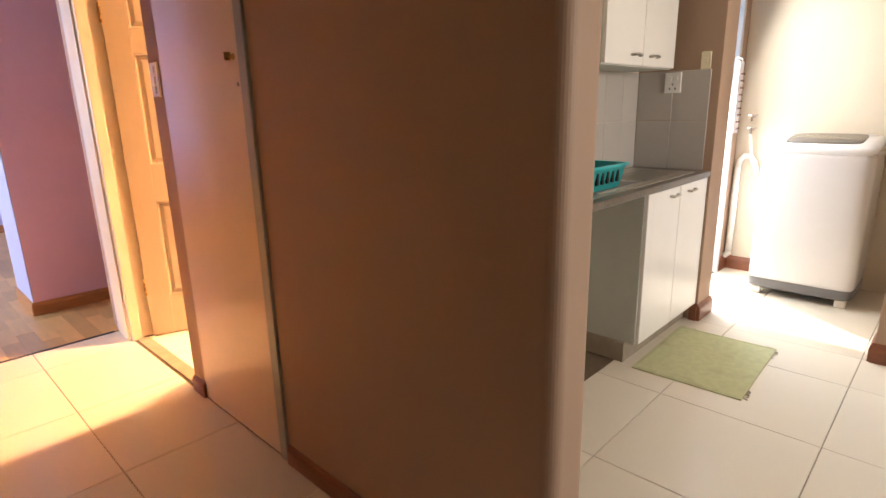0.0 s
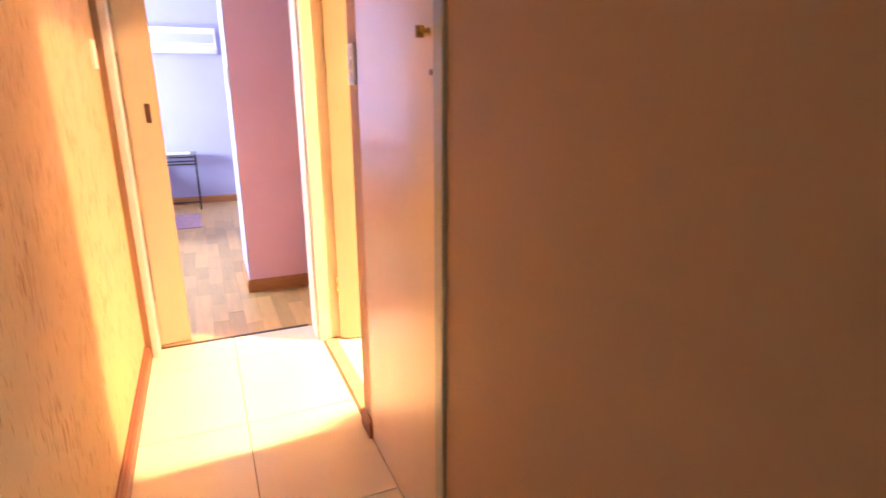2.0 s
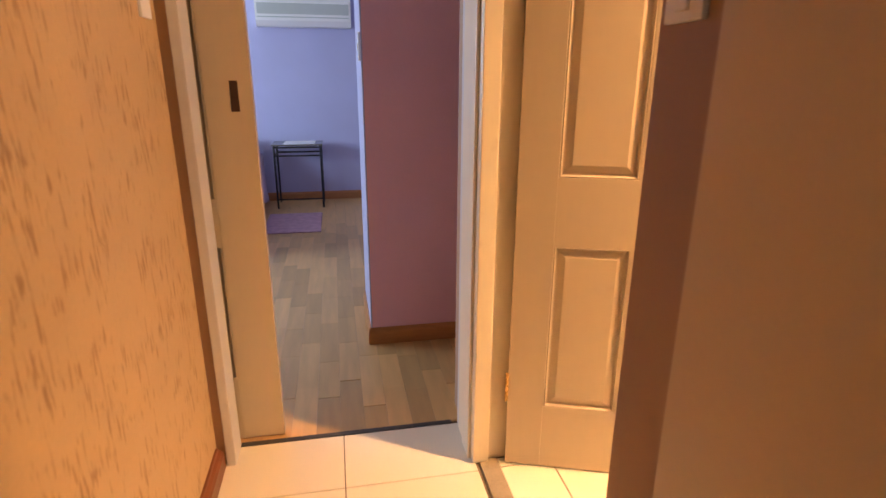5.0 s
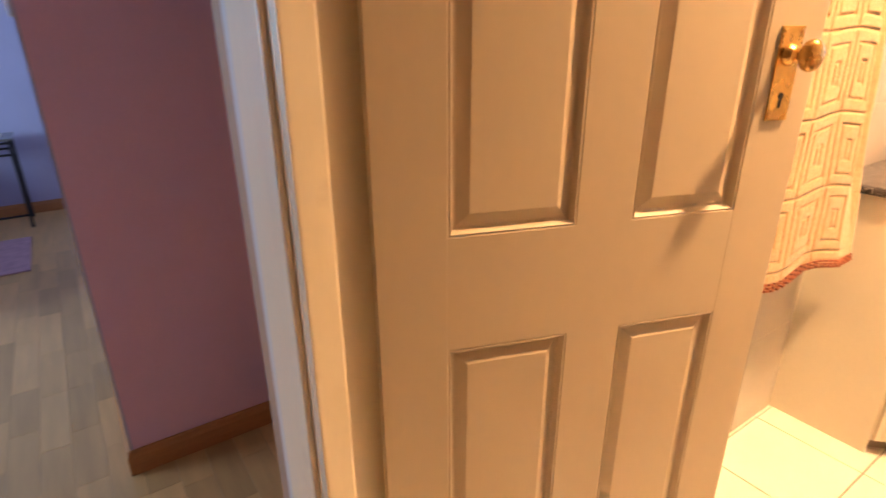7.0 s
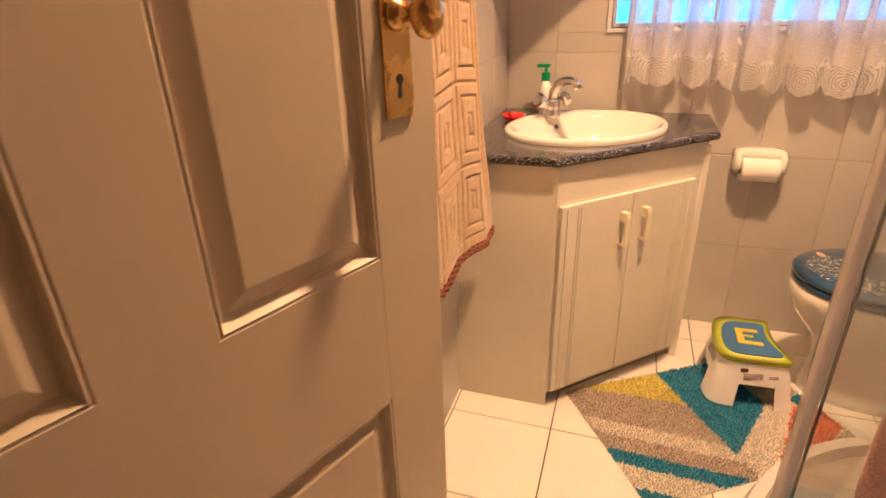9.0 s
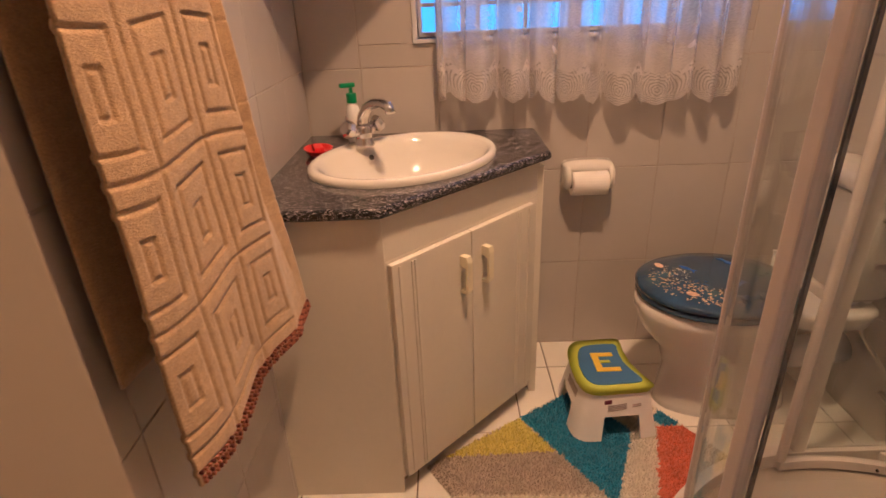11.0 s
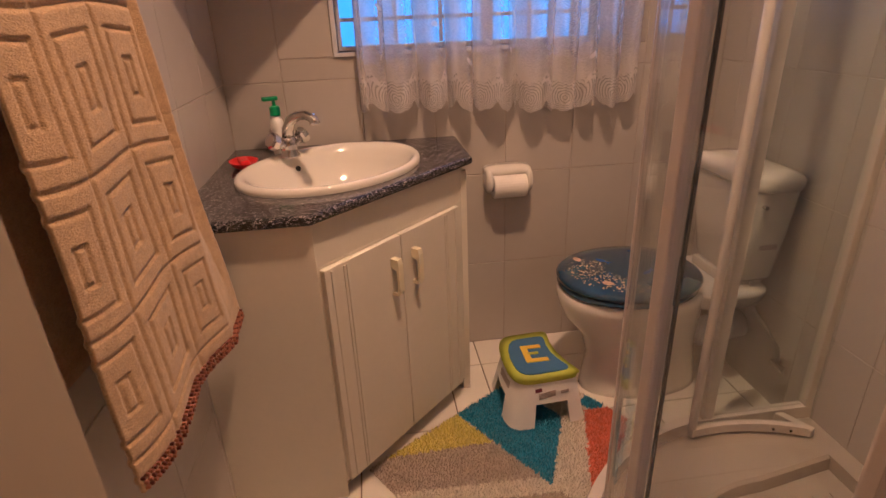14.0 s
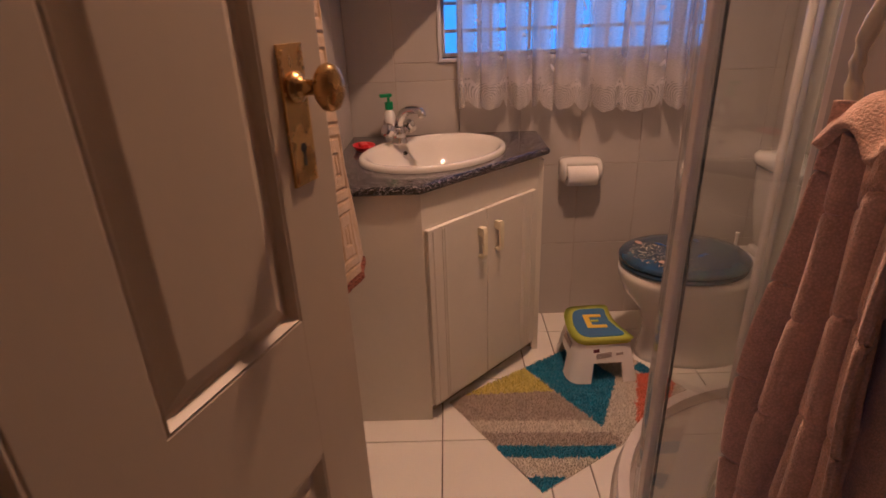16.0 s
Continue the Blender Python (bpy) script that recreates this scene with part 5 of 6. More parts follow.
def squares(u, v, pu, pv):
    """Depth of the woven relief of nested squares: 1 in a groove."""
    x, y = (u / pu) % 1.0, (v / pv) % 1.0
    g = 0.0
    x, y = min(x, 1 - x) * pu, min(y, 1 - y) * pv
    for lx, ly in ((0.0, 0.0), (0.024, 0.032), (0.052, 0.072)):
        if x >= lx - 0.004 and y >= ly - 0.004:
            g = max(g, 0.5 + 0.5 * math.cos(math.pi * min(1.0, min(abs(x - lx), abs(y - ly)) / 0.0065)))
    return g


TW = 0.47


def towel_left(u, v):
    """u across from the hidden edge to the free edge, v down: a flat panel, then a border that falls back and flares out again."""
    a, c = min(1.0, u / 0.76), max(0.0, (u - 0.76) / 0.24)
    lift = 1.0 - max(0.0, v - 0.55) / 0.45
    x = 1.965 + (0.200 + 0.180 * v) * a + (0.122 + 0.028 * v) * c
    y = 3.172 - 0.046 * a - 0.008 * math.sin(a * 5.2 + 0.4) * (0.2 + 0.9 * v * v)
    y += lift * 0.046 * (c / 0.78 if c < 0.78 else 1.0 - 0.5 * (c - 0.78) / 0.22) + 0.006 * c
    y -= 0.014 * v * v * math.sin(math.pi * min(1.0, max(0.0, (u - 0.45) / 0.4)))
    z = 1.62 - (0.965 + 0.012 * math.sin(u * 9) + 0.02 * c) * v
    y += 0.0034 * squares(u * 0.44 + 0.03, v * 0.98 + 0.05, 0.125, 0.195) * (1.0 if c == 0 else 0.35)
    return (x, y + 0.0015 * math.sin(v * 17 + u * 9), z)


towel = thing("bath_towel", (2.2, 3.2, 0.67), "beige terry towel with woven squares on the rail", "towel")
towel.location = (0, 0, 0)
cloth("front_layer", towel_left, 190, 400, 0.007, "towel", towel)
cloth("back_layer", lambda u, v: (1.975 + 0.300 * u, 3.236 - 0.020 * u, 1.62 - 0.80 * v), 20, 40, 0.006, "towel", towel)
# checked hem
for k in range(58):
    for r in range(3):
        u = 0.008 + k * 0.0172
        v = 0.974 + r * 0.0085
        if u > 0.99:
            continue
        a = Vector(towel_left(u, v))
        b = Vector(towel_left(u + 0.008, v + 0.002))
        bm = bmesh.new()
        mtl = "hem_dark" if (k + r) % 3 == 0 else "hem_rust"
        box(bm, a.x, a.y - 0.0058, a.z - 0.0050, a.x + 0.0040, a.y + 0.003, a.z)
        part("hem_stitch", bm, mtl, towel)
trail = thing("towel_rail", (2.2, 3.262, 1.61), "chrome towel rail on the tiled wall", "rail")
bm = bmesh.new()
part("bar", tube(bm, [(-0.30, -0.038, 0.0), (0.30, -0.038, 0.0)], 0.0075, 12), "chrome", trail)
for s in (-0.29, 0.29):
    bm = bmesh.new()
    part("bracket", tube(bm, [(s, 0, 0), (s, -0.038, 0)], [0.018, 0.010], 12), "chrome", trail)

ring = thing("towel_ring", (1.437, 2.470, 1.345), "cream towel ring on the tiled wall", "towel ring")
bm = bmesh.new()
part("hoop", tube(bm, [(0.085 * math.sin(a), 0.026, -0.085 + 0.085 * math.cos(a)) for a in [i * 2 * math.pi / 28 for i in range(29)]], 0.0075, 10), "cream_plastic", ring, smooth=True)
part("mount", boxes((-0.022, 0.0, -0.02, 0.022, 0.034, 0.022), bevel=0.006), "cream_plastic", ring)


def towel_right(u, v):
    """Deep upright folds gathered at the ring, with the weave's cross bands."""
    w = 0.066 + 0.008 * min(1, v * 2.0)
    x = 1.450 - 0.020 * v + (u - 0.5) * 2 * w + 0.004 * math.sin(13 * u)
    g = 0.45 + 0.75 * min(1, v * 1.6)
    y = 2.504 + g * (0.017 * math.sin(u * 19.0 + 0.8) + 0.008 * math.sin(u * 37 + 2.0 + v * 2)) + 0.016 * min(1, v * 3) + 0.006 * math.sin(v * 9 + u * 4)
    z = 1.212 - 0.70 * v + 0.016 * math.sin(u * 7 + 1) * (1 - v) - 0.015 * math.sin(u * 9) * v
    band = abs(((v * 0.70 + 0.02 * math.sin(u * 6)) / 0.115) % 1.0 - 0.5)
    y -= 0.006 * max(0.0, 1 - band / 0.055)
    return (x, y, z)


towel2 = thing("hand_towel", (0, 0, 0), "dusky pink terry towel bunched through a towel ring", "towel")
cloth("front_fold", towel_right, 110, 200, 0.008, "towel_pink", towel2)
cloth("back_fold", lambda u, v: (1.440 + (u - 0.5) * 2 * 0.085 + 0.045 * v * u, 2.486 + 0.006 * math.sin(u * 14), 1.22 - (0.33 if u > 0.5 else 0.36) * v + 0.01 * math.sin(u * 7)), 40, 40, 0.008, "towel_pink", towel2)
cloth("top_fold", lambda u, v: (1.446 + (u - 0.5) * 2 * 0.062, 2.474 + 0.048 * v, 1.196 + 0.024 * math.sin(v * math.pi) + 0.012 * math.sin(u * 11)), 30, 14, 0.010, "towel_pink", towel2)
for k in range(6):
    part("hem_stitch", boxes((1.505 + 0.007 * k, 2.497, 0.872, 1.509 + 0.007 * k, 2.4995, 0.878)), "hem_dark", towel2)

# corner cabinet with a mirror door over the basin; its underside shades the corner
CA = 0.46
cab = thing("corner_cabinet", (3.233, 3.260, 1.42), "white corner cabinet with a mirror door above the basin", "cabinet")
bm = bmesh.new()
prism(bm, [(0, 0), (-CA, 0), (0, -CA)], 0.0, 0.62, bevel=0.004)
part("body", bm, "white_plastic", cab)
bm = boxes((-0.27, -0.006, 0.03, 0.27, 0.004, 0.59), bevel=0.002)
part("mirror_door", move(bm, pose(-CA / 2 - 0.005, -CA / 2 - 0.005, 0, 0, 0, -45)), "mirror", cab, "frameless mirror door")

# ceiling lamp that lights the bathroom
lamp = thing("ceiling_lamp", (LAMP[0], LAMP[1], 2.80), "lit round glass ceiling lamp", "lamp")
bm = bmesh.new()
part("rose", lathe(bm, [(0.07, 0.0), (0.07, -0.02), (0.05, -0.035), (0.012, -0.04), (0.012, -0.125)], n=24), "white_plastic", lamp)
bm = bmesh.new()
g = part("globe", lathe(bm, [(0.045, -0.12), (0.075, -0.145), (0.085, -0.19), (0.075, -0.24), (0.045, -0.265), (0.0, -0.275)], n=28), "bulb", lamp, smooth=True)
g.visible_shadow = False

# ---- kitchen and laundry ----
base = thing("kitchen_base_cabinet", (2.42, 1.05, 0), "white two-door kitchen base cabinet with a grey side", "cabinet")
part("body", boxes((0.0, 0.0, 0.10, 0.78, 0.42, 0.85), bevel=0.002), "kitchen_grey", base)
part("plinth", boxes((-0.02, 0.045, 0.0, 0.78, 0.33, 0.10)), "plinth", base)
for k in (0, 1):
    d = part("cabinet_door", boxes((0.006 + k * 0.386, -0.018, 0.105, 0.006 + (k + 1) * 0.386 - 0.004, 0.0, 0.846), bevel=0.002), "kitchen_white", base)
    hx = (0.300, 0.530)[k]
    bm = bmesh.new()
    tube(bm, [(hx - 0.045, -0.018, 0.808), (hx - 0.040, -0.038, 0.806), (hx, -0.044, 0.810), (hx + 0.040, -0.038, 0.806), (hx + 0.045, -0.018, 0.808)], 0.006, 8)
    part("handle", bm, "steel", d, "dark steel bow handle")
wt = thing("kitchen_worktop", (2.0, 1.02, 0.85), "grey-brown kitchen worktop with a steel sink set in", "worktop")
part("slab", boxes((-0.3, 0.0, 0.0, 1.20, 0.446, 0.034), bevel=0.006), "worktop_dark", wt)
sink = thing("kitchen_sink", (2.35, 1.06, 0.884), "brushed steel sink with drainer", "sink")
bm = boxes((-0.45, 0.0, 0.0, 0.72, 0.36, 0.006), bevel=0.003)
for x in range(9):
    box(bm, 0.22 + x * 0.05, 0.05, 0.006, 0.235 + x * 0.05, 0.25, 0.010, 0.001)
part("deck", bm, "steel", sink)
bm = boxes((-0.30, 0.03, 0.005, 0.12, 0.27, 0.011), bevel=0.002)
part("rim", bm, "steel", sink)
# no hollow here: flat grey plate, the bowl's shade put into its colour
bm = boxes((-0.28, 0.045, 0.0105, 0.10, 0.255, 0.0125))
part("bowl", bm, "grey_plastic", sink)
rack = thing("dish_rack", (2.16, 1.10, 0.895), "turquoise plastic dish rack on the drainer", "dish rack")
bm = bmesh.new()
loft(bm, [[(sx * (0.13 + z * 0.25), 0.11 + sy * (0.09 + z * 0.2), z) for sx, sy in ((-1, -1), (1, -1), (1, 1), (-1, 1))] for z in (0.0, 0.10)], cap1=False)
bmesh.ops.solidify(bm, geom=list(bm.faces), thickness=0.004)
part("basket", bm, "turquoise", rack)
part("lip", boxes((-0.165, -0.012, 0.098, 0.165, 0.004, 0.108), (-0.165, 0.216, 0.098, 0.165, 0.232, 0.108), (0.155, 0.004, 0.098, 0.169, 0.216, 0.108), bevel=0.002), "turquoise", rack)
# black blocks for the openings, shade put into their colour
for k in range(5):
    part("slot", boxes((-0.10 + k * 0.045, 0.002, 0.03, -0.085 + k * 0.045, 0.012, 0.08)), "dark", rack)
upper = thing("kitchen_wall_cabinet", (2.30, 1.24, 1.425), "white two-door kitchen wall cabinet", "cabinet")
part("body", boxes((0.0, 0.0, 0.0, 0.775, 0.232, 0.75), bevel=0.002), "kitchen_grey", upper)
for k in (0, 1):
    d = part("cabinet_door", boxes((0.003 + k * 0.386, -0.018, 0.006, (k + 1) * 0.386 - 0.001, 0.0, 0.748), bevel=0.002), "kitchen_white", upper)
    hx = (0.300, 0.500)[k]
    bm = bmesh.new()
    tube(bm, [(hx - 0.045, -0.018, 0.050), (hx - 0.040, -0.036, 0.052), (hx, -0.040, 0.056), (hx + 0.040, -0.036, 0.052), (hx + 0.045, -0.018, 0.050)], 0.006, 8)
    part("handle", bm, "steel", d, "dark steel bow handle")
socket = thing("wall_socket", (3.194, 1.265, 1.36), "white double wall socket on the splashback", "socket", rz=-90)
part("plate", boxes((-0.045, -0.010, -0.055, 0.045, 0, 0.055), bevel=0.003), "white_plastic", socket)
for dx in (-0.018, 0.018):
    part("rocker", boxes((dx - 0.010, -0.014, 0.012, dx + 0.010, -0.009, 0.036), bevel=0.002), "white_plastic", socket)
# black discs on the plate, painted with the shade of pin holes
for dx, dz in ((0, -0.008), (-0.016, -0.032), (0.016, -0.032)):
    bm = bmesh.new()
    lathe(bm, [(0.005, 0), (0.005, 0.0012)], n=10)
    part("pin_hole", move(bm, pose(dx, -0.0095, dz, 90)), "dark", socket)
kmat = thing("kitchen_mat", (2.385, 0.545, 0.0005), "pale green woven mat with frayed corners on the kitchen floor", "mat", rz=1.5)
part("weave", boxes((0, 0, 0, 0.665, 0.49, 0.006), bevel=0.002), "mat_green", kmat)
part("seam", boxes((0.012, 0.012, 0.006, 0.653, 0.016, 0.0072), (0.012, 0.474, 0.006, 0.653, 0.478, 0.0072), (0.012, 0.016, 0.006, 0.016, 0.474, 0.0072), (0.649, 0.016, 0.006, 0.653, 0.474, 0.0072)), "mat_green", kmat)
rngm = random.Random(3)
for k in range(26):
    side_run = rngm.choice((0, 0, 1))
    q = rngm.choice((0.03, 0.06, 0.42, 0.46)) + rngm.uniform(-0.025, 0.025)
    p0 = (q * 1.3, -0.001, 0.003) if side_run == 0 else (0.666, q, 0.003)
    d0 = (rngm.uniform(-0.01, 0.01), -rngm.uniform(0.008, 0.02), -0.0015) if side_run == 0 else (rngm.uniform(0.008, 0.02), rngm.uniform(-0.01, 0.01), -0.0015)
    part("thread", tube(bmesh.new(), [p0, tuple(a + b for a, b in zip(p0, d0))], 0.0016, 5), "plinth", kmat)

washer = thing("washing_machine", (3.93, 0.668, 0), "white top-loading washing machine by the wall", "washing machine")
bm = bmesh.new()
loft(bm, [[(0.255 + x, y, z) for x, y, z in oval(0, 0, z, a, b, 40, 0, 9)] for a, b, z in ((0.250, 0.290, 0.115), (0.254, 0.296, 0.13), (0.254, 0.298, 0.86), (0.252, 0.296, 0.93), (0.245, 0.288, 0.955))])
part("body", bm, "washer", washer, smooth=True)
bm = bmesh.new()
loft(bm, [[(0.255 + x, y, z) for x, y, z in oval(0, 0, z, a, b, 40, 0, 9)] for a, b, z in ((0.225, 0.265, 0.045), (0.252, 0.292, 0.06), (0.252, 0.294, 0.114))])
part("base", bm, "grey_plastic", washer, "grey plastic base")
bm = bmesh.new()
loft(bm, [[(0.255 + x, y, z + (x + 0.25) * 0.12) for x, y, z in oval(0, 0, z, a, b, 40, 0, 9)] for a, b, z in ((0.246, 0.290, 0.952), (0.252, 0.297, 0.962), (0.248, 0.290, 0.985), (0.225, 0.262, 0.998))])
part("lid_panel", bm, "washer", washer, smooth=True)
bm = bmesh.new()
loft(bm, [[(0.29 + x, y, z + (x + 0.285) * 0.12) for x, y, z in oval(0, 0, z, a, b, 32, 0, 6)] for a, b, z in ((0.165, 0.205, 0.998), (0.160, 0.200, 1.006))])
part("lid_window", bm, "grey_window", washer, "smoked window in the lid", smooth=True)
part("controls", boxes((0.045, -0.07, 0.996, 0.075, 0.07, 1.004), bevel=0.002), "grey_plastic", washer)
washer.scale = (1, 1, 0.978)
for sx in (0.05, 0.46):
    for s in (-1, 1):
        bm = boxes((sx - 0.025, s * 0.235 - 0.03, 0.0, sx + 0.025, s * 0.235 + 0.03, 0.048), bevel=0.008)
        part("foot", bm, "white_plastic", washer)

pipe = thing("waste_pipe", (4.43, 1.225, 0.0), "white plastic waste pipe on the laundry wall", "pipe")
bm = bmesh.new()
part("upright", tube(bm, [(0.0, 0.0, 0.14), (0.0, 0.0, 0.78)], 0.022, 12), "white_plastic", pipe, smooth=True)
bm = bmesh.new()
part("trap", tube(bm, [(0.0, 0.0, 0.78), (0.0, -0.01, 0.83), (0.0, -0.04, 0.865), (0.0, -0.08, 0.86), (0.0, -0.11, 0.82), (0.0, -0.13, 0.74)], 0.019, 12), "white_plastic", pipe, smooth=True)
bm = bmesh.new()
part("bend", tube(bm, [(0.0, 0.0, 0.16), (0.0, 0.0, 0.12), (0.0, 0.02, 0.10), (0.0, 0.05, 0.10)], 0.022, 12), "white_plastic", pipe, smooth=True)
taps = thing("laundry_tap", (4.46, 1.16, 1.14), "small brass wall tap with a hose", "tap")
for z in (0.0, -0.09):
    bm = bmesh.new()
    tube(bm, [(0, 0, z), (-0.05, 0, z), (-0.055, 0, z - 0.03)], 0.009, 10)
    part("spout", bm, "chrome", taps)
    part("lever", boxes((-0.045, -0.03, z + 0.008, -0.03, 0.03, z + 0.018), bevel=0.002), "chrome", taps)
bm = bmesh.new()
tube(bm, [(-0.055, 0, -0.12), (-0.055, -0.015, -0.22), (-0.06, -0.035, -0.33)], 0.009, 8)
part("hose", bm, "white_plastic", taps, smooth=True)

# back door opening with a white frame, apron on a hook
back_frame = structure("trim_back_door_frame", boxes((3.50, 1.245, 0, 3.54, 1.40, 2.08), (4.26, 1.245, 0, 4.30, 1.40, 2.08), (3.54, 1.245, 2.04, 4.26, 1.40, 2.08), bevel=0.004), "white_paint", "white frame of the back door")
day = tagged(finish("backdrop_day", boxes((2.0, 7.8, -0.5, 8.5, 7.9, 4.0)), "day"), "bright daylight outside the back door", "", "", "structure")
day.location = (3.0, 1.5, 0)
apron = thing("apron", (4.28, 1.225, 1.04), "white spotted apron hanging on a hook", "apron")
part("cloth_body", (lambda bm: loft(bm, [[(-0.05 - 0.09 * k + 0.012 * math.sin(i * 1.3), -0.015 - 0.02 * math.sin(i * 0.9), z) for i, k in ((0, 0), (1, 0.33), (2, 0.66), (3, 1))] + [(-0.05 - 0.09 * k, 0.0, z) for k in (1, 0)] for z in (0.0, 0.12, 0.25, 0.40, 0.47)]))(bmesh.new()), "bed_white", apron)
for r in range(9):
    for c in range(4):
        bm = bmesh.new()
        lathe(bm, [(0.007, 0), (0.006, 0.002)], n=8)
        part("spot", move(bm, pose(-0.065 - 0.022 * c - 0.008 * (r % 2), -0.037, 0.03 + 0.045 * r, 90)), "hem_dark", apron)
part("hook", tube(bmesh.new(), [(-0.09, 0.02, 0.50), (-0.09, -0.02, 0.49), (-0.09, -0.02, 0.46)], 0.004, 8), "steel", apron)

# ---- bedroom ----
bed = thing("bed", (-1.05, 6.85, 0), "double bed with a mauve cover and white throw", "bed")
part("base", boxes((-0.75, -1.05, 0.05, 0.72, 0.83, 0.28), bevel=0.01), "bed_purple", bed)


def bed_side(u, v):
    a = u * 1.9 - 1.08
    if v < 0.62:
        w = v / 0.62
        return (-0.77 + 1.50 * w, a, 0.50 + 0.02 * math.sin(w * 9 + a * 5))
    w = (v - 0.62) / 0.38
    return (0.745 + 0.03 * w + 0.022 * w * math.sin(a * 14), a, 0.50 - 0.44 * w)


cloth("bedcover", bed_side, 60, 40, 0.012, "bed_cover", bed)
cloth("valance", lambda u, v: (-0.76 + 1.525 * u, -1.092 - 0.012 * v * (1 + math.sin(u * 40)), 0.51 - 0.45 * v), 60, 12, 0.010, "bed_cover", bed)
cloth("throw", lambda u, v: (0.45 + 0.32 * min(1, v * 1.6) + 0.03 * max(0, v - 0.6) + 0.012 * math.sin(u * 9), -0.62 + 0.35 * u + 0.1 * v, 0.525 - 0.30 * max(0, v - 0.6) / 0.4 * (0.7 + 0.3 * u)), 24, 30, 0.015, "bed_white", bed)
bm = bmesh.new()
loft(bm, [oval(0, 0, z, a, b, 28, 0, 4) for a, b, z in ((0.10, 0.06, 0.0), (0.28, 0.13, 0.03), (0.32, 0.16, 0.075), (0.28, 0.13, 0.13), (0.10, 0.06, 0.155))])
part("pillow", move(bm, pose(0.36, 0.62, 0.53, 12, 0, 4)), "bed_purple", bed, "plum coloured pillow", smooth=True)
part("headboard", boxes((-0.76, 0.79, 0.1, 0.62, 0.83, 0.60), bevel=0.01), "bed_purple", bed)

night = thing("bedside_table", (0.065, 7.45, 0), "black metal bedside table with a glass top", "table")
for sx in (-0.22, 0.22):
    for sy in (-0.15, 0.15):
        bm = bmesh.new()
        part("leg", tube(bm, [(sx, sy, 0.0), (sx, sy, 0.62)], 0.010, 8), "black_metal", night)
for z in (0.52, 0.60):
    for sy in (-0.15, 0.15):
        part("bar", tube(bmesh.new(), [(-0.22, sy, z), (0.22, sy, z)], 0.008, 8), "black_metal", night)
    for sx in (-0.22, 0.22):
        part("bar", tube(bmesh.new(), [(sx, -0.15, z), (sx, 0.15, z)], 0.008, 8), "black_metal", night)
part("bar", tube(bmesh.new(), [(-0.22, -0.15, 0.09), (0.22, -0.15, 0.09)], 0.008, 8), "black_metal", night)
part("tabletop", boxes((-0.24, -0.17, 0.615, 0.24, 0.17, 0.630), bevel=0.003), "grey_window", night, "dark glass top")
part("cloth", boxes((-0.13, -0.15, 0.630, 0.17, 0.12, 0.634), bevel=0.001), "bed_white", night, "small white cloth")
brug = tagged(finish("bedside_rug", boxes((-0.21, 6.35, 0.0, 0.275, 7.04, 0.010), bevel=0.004), "bed_rug"), "mauve bedside rug on the wooden floor", "rug")
ac = thing("air_conditioner", (0.2, 7.7, 1.71), "white wall air conditioner with a grey front strip", "air conditioner")
bm = bmesh.new()
prof = [(0.0, 0.0), (-0.13, 0.0), (-0.185, 0.05), (-0.195, 0.10), (-0.190, 0.22), (-0.16, 0.265), (0.0, 0.27)]
loft(bm, [[(x, y, z) for y, z in prof] for x in (-0.44, 0.44)])
part("body", bm, "white_plastic", ac)
part("louvre", boxes((-0.42, -0.197, 0.075, 0.42, -0.188, 0.084), (-0.42, -0.1975, 0.105, 0.42, -0.188, 0.200), bevel=0.001), "kitchen_grey", ac)

# ---- pieces: floor tiles, wall tiles, planks ----
TILES = {}


def tile_mesh(w, h, d, material, chamfer=0.0015):
    """Tile lying in x and y, its face up; shared between alike pieces."""
    key = (round(w, 4), round(h, 4), d, material)
    if key not in TILES:
        c = chamfer
        vs = [(0, 0, 0), (w, 0, 0), (w, h, 0), (0, h, 0), (0, 0, d - c), (w, 0, d - c), (w, h, d - c), (0, h, d - c), (c, c, d), (w - c, c, d), (w - c, h - c, d), (c, h - c, d)]
        fs = [(8, 9, 10, 11)]
        for i in range(4):
            j = (i + 1) % 4
            fs += [(i, j, 4 + j, 4 + i), (4 + i, 4 + j, 8 + j, 8 + i)]
        me = bpy.data.meshes.new("tile")
        me.from_pydata(vs, [], fs)
        me.materials.append(M[material])
        TILES[key] = me
    return TILES[key]


def spans(a, b, origin, step):
    k = math.ceil((a - origin) / step - 1e-6)
    cuts = [a]
    while origin + k * step < b - 1e-6:
        if origin + k * step > a + 0.004:
            cuts.append(origin + k * step)
        k += 1
    cuts.append(b)
    return [(p, q) for p, q in zip(cuts, cuts[1:]) if q - p > 0.012]


def lay(parent, m, us, vs, d, material, gap, hole=None, name="tile"):
    """Tiles over the plane of the pose m: x along u, y along v, z out of the face."""
    for a, b in us:
        for p, q in vs:
            parts = [(a, b, p, q)]
            if hole:
                h0, h1, g0, g1 = hole
                if a < h1 and b > h0 and p < g1 and q > g0:
                    parts = []
                    if p < g0:
                        parts.append((a, b, p, g0))
                    if q > g1:
                        parts.append((a, b, g1, q))
                    pp, qq = max(p, g0), min(q, g1)
                    if a < h0:
                        parts.append((a, h0, pp, qq))
                    if b > h1:
                        parts.append((h1, b, pp, qq))
            for a2, b2, p2, q2 in parts:
                if b2 - a2 < 0.012 or q2 - p2 < 0.012:
                    continue
                ob = new(name, tile_mesh(b2 - a2 - gap, q2 - p2 - gap, d, material))
                ob.matrix_world = m @ pose(a2 + gap / 2, p2 + gap / 2, 0)
                ob.parent = parent


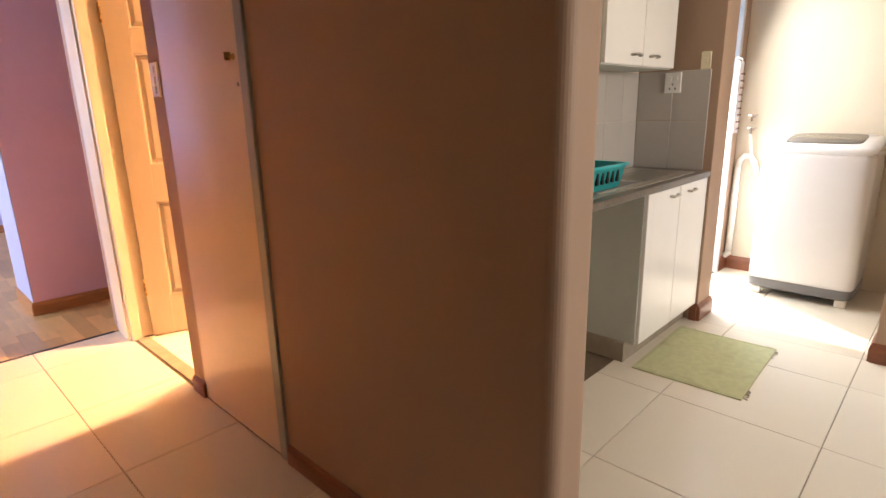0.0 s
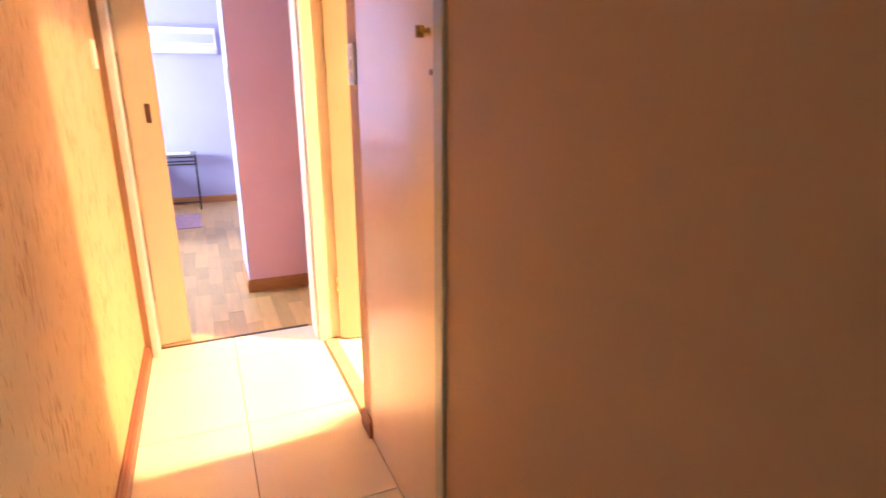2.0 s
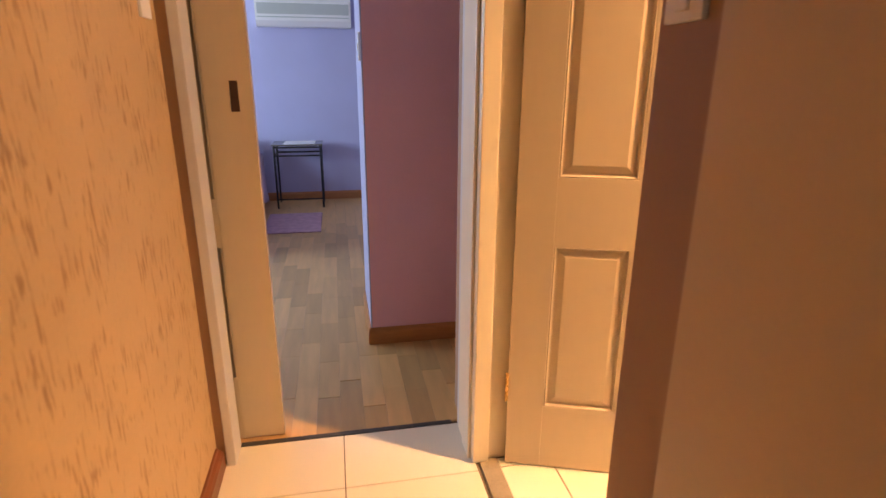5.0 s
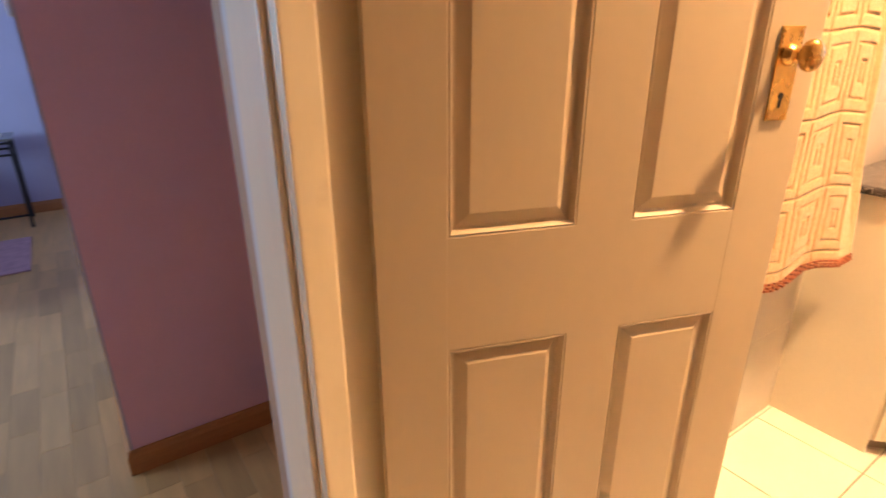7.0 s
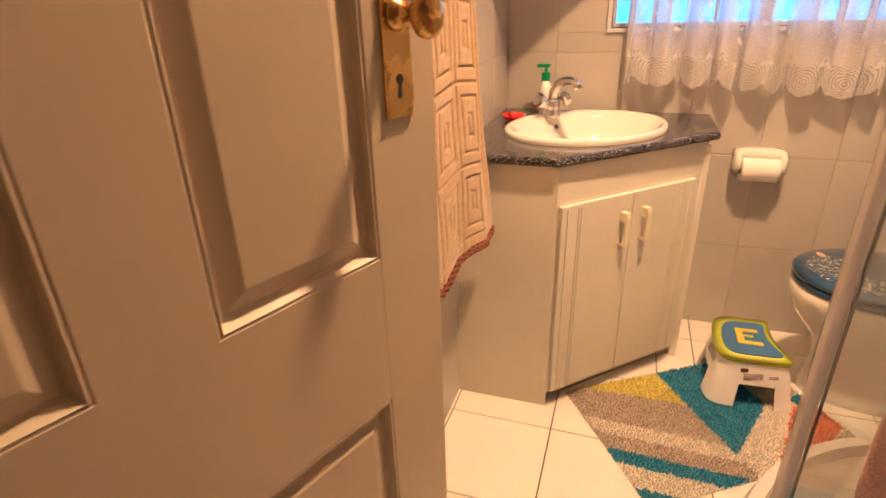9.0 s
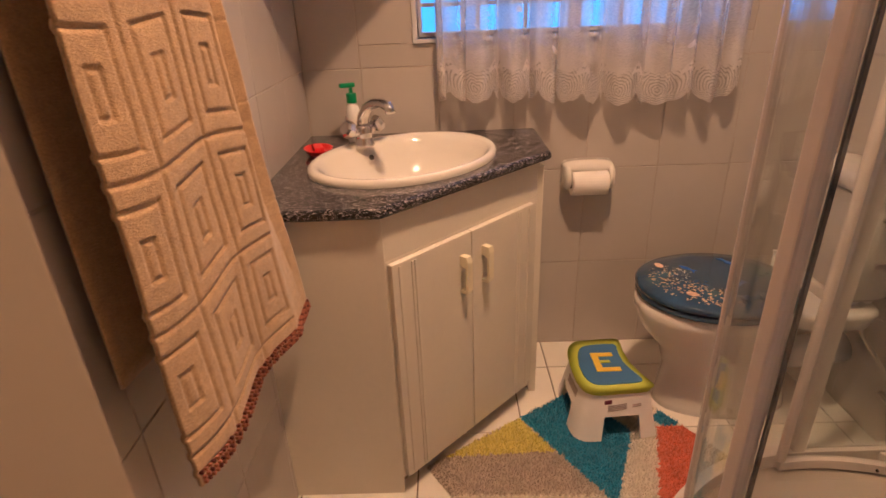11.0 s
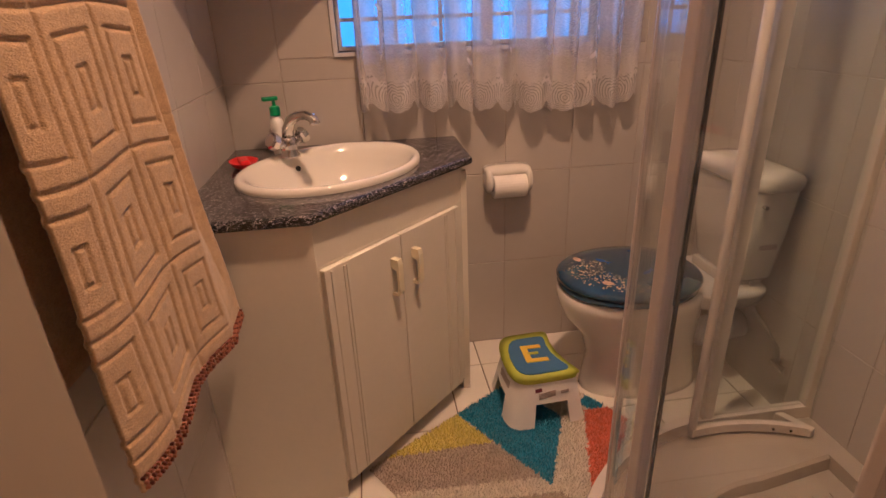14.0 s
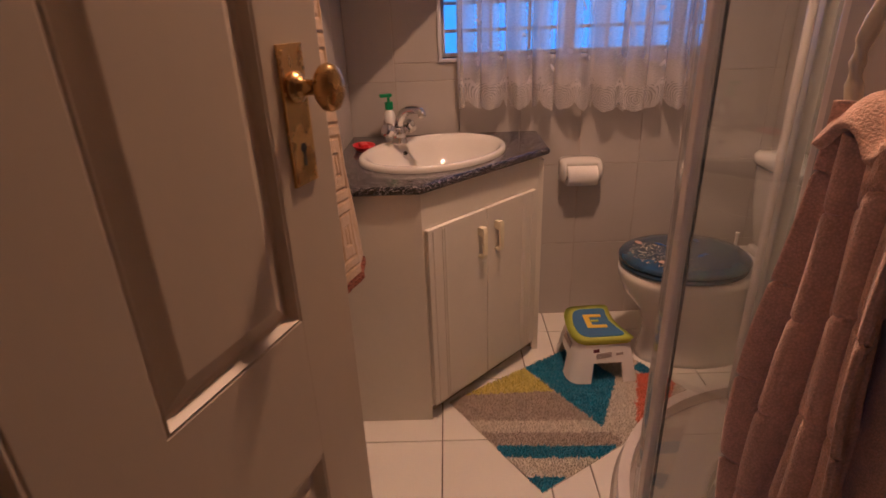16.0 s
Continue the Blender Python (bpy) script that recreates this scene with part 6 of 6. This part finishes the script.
G = 0.605
flat = pose(0, 0, -0.0075)
for x0, x1, y0, y1 in ((-0.02, 0.85, -1.0, 3.525), (0.85, 0.99, -1.0, 0.53), (0.99, 3.2, -1.0, 1.14), (3.2, 4.46, 0.185, 1.02), (3.40, 4.46, 1.02, 1.26), (3.38, 4.46, -0.6, 0.185)):
    lay(floor, flat, spans(x0, x1, 0.41, G), spans(y0, y1, 0.83, G), 0.0075, "floor_tile", 0.003)
lay(floor, pose(0, 0, -0.0075), spans(0.925, 3.241, 2.42, 0.328), spans(2.464, 3.302, 2.926, 0.328), 0.0075, "bath_floor", 0.004)
lay(floor, pose(0, 0, -0.0075), spans(1.584, 3.241, 2.42, 0.328), spans(1.544, 2.464, 2.926, 0.328), 0.0075, "bath_floor", 0.004)

rows_z = spans(0, 2.5, 0, 0.356)
# window wall: u runs along -y, face looks along -x
lay(wall_bathroom_window, Matrix(((0, 0, -1, 3.2415), (-1, 0, 0, 0), (0, 1, 0, 0), (0, 0, 0, 1))), spans(-3.262, -1.55, -2.336, 0.247), rows_z, 0.0065, "wall_tile", 0.0025, hole=(-2.903, -1.875, 1.137, 1.965))
# north wall: face looks along -y, u along x
lay(wall_bathroom_north, Matrix(((1, 0, 0, 0), (0, 0, -1, 3.2685), (0, 1, 0, 0), (0, 0, 0, 1))), spans(0.99, 3.235, 3.0, 0.247), rows_z, 0.0065, "wall_tile", 0.0025)
# south wall: face looks along +y, u along -x
lay(wall_bathroom_south, Matrix(((-1, 0, 0, 0), (0, 0, 1, 1.5435), (0, 1, 0, 0), (0, 0, 0, 1))), spans(-3.235, -1.584, -2.62, 0.247), rows_z, 0.0065, "wall_tile", 0.0025)
# closet walls
lay(wall_closet, Matrix(((-1, 0, 0, 0), (0, 0, 1, 2.4635), (0, 1, 0, 0), (0, 0, 0, 1))), spans(-1.59, -0.99, -1.39, 0.247), rows_z, 0.0065, "wall_tile", 0.0025)
lay(wall_closet, Matrix(((0, 0, 1, 1.5835), (1, 0, 0, 0), (0, 1, 0, 0), (0, 0, 0, 1))), spans(1.55, 2.464, 1.6, 0.247), rows_z, 0.0065, "wall_tile", 0.0025)
# kitchen splashback
lay(wall_kitchen_end, Matrix(((0, 0, -1, 3.2005), (-1, 0, 0, 0), (0, 1, 0, 0), (0, 0, 0, 1))), spans(-1.466, -1.06, -1.466, 0.20), spans(0.884, 1.425, 0.884, 0.27), 0.006, "wall_tile", 0.002)
lay(wall_kitchen_back, Matrix(((1, 0, 0, 0), (0, 0, -1, 1.4725), (0, 1, 0, 0), (0, 0, 0, 1))), spans(1.9, 3.194, 3.2, 0.20), spans(0.884, 1.425, 0.884, 0.27), 0.006, "wall_tile", 0.002)

# bedroom laminate: short staves in running rows
rp = random.Random(21)
x = -0.95
col = 0
PLANK_N = 0
far_rows = []
while x < 0.95:
    y = 3.545 - rp.uniform(0.0, 0.3)
    while y < 7.7:
        ln = rp.choice((0.30, 0.36, 0.42))
        a, b = max(y, 3.545), min(y + ln, 7.69)
        if b - a > 0.02:
            if y < 6.3 and -0.45 < x < 0.92:
                ob = new("plank", tile_mesh(0.0895, round(b - a, 2) - 0.0008, 0.0075, "plank", 0.0006))
                ob.matrix_world = pose(x, a, -0.0075)
                ob.parent = floor
            else:
                far_rows.append((x, a, b))
        y += ln
    x += 0.09
bm_rows = [(x, a, -0.0075, x + 0.0895, b - 0.0008, 0.0) for x, a, b in far_rows]
vs, fs = [], []
for x0, y0, z0, x1, y1, z1 in bm_rows:
    k = len(vs)
    vs += [(x0, y0, z1), (x1, y0, z1), (x1, y1, z1), (x0, y1, z1)]
    fs.append((k, k + 1, k + 2, k + 3))
me = bpy.data.meshes.new("far_planks")
me.from_pydata(vs, [], fs)
me.materials.append(M["plank"])
fp = new("planks", me)
fp.parent = floor
fp["kind"] = "stuff"
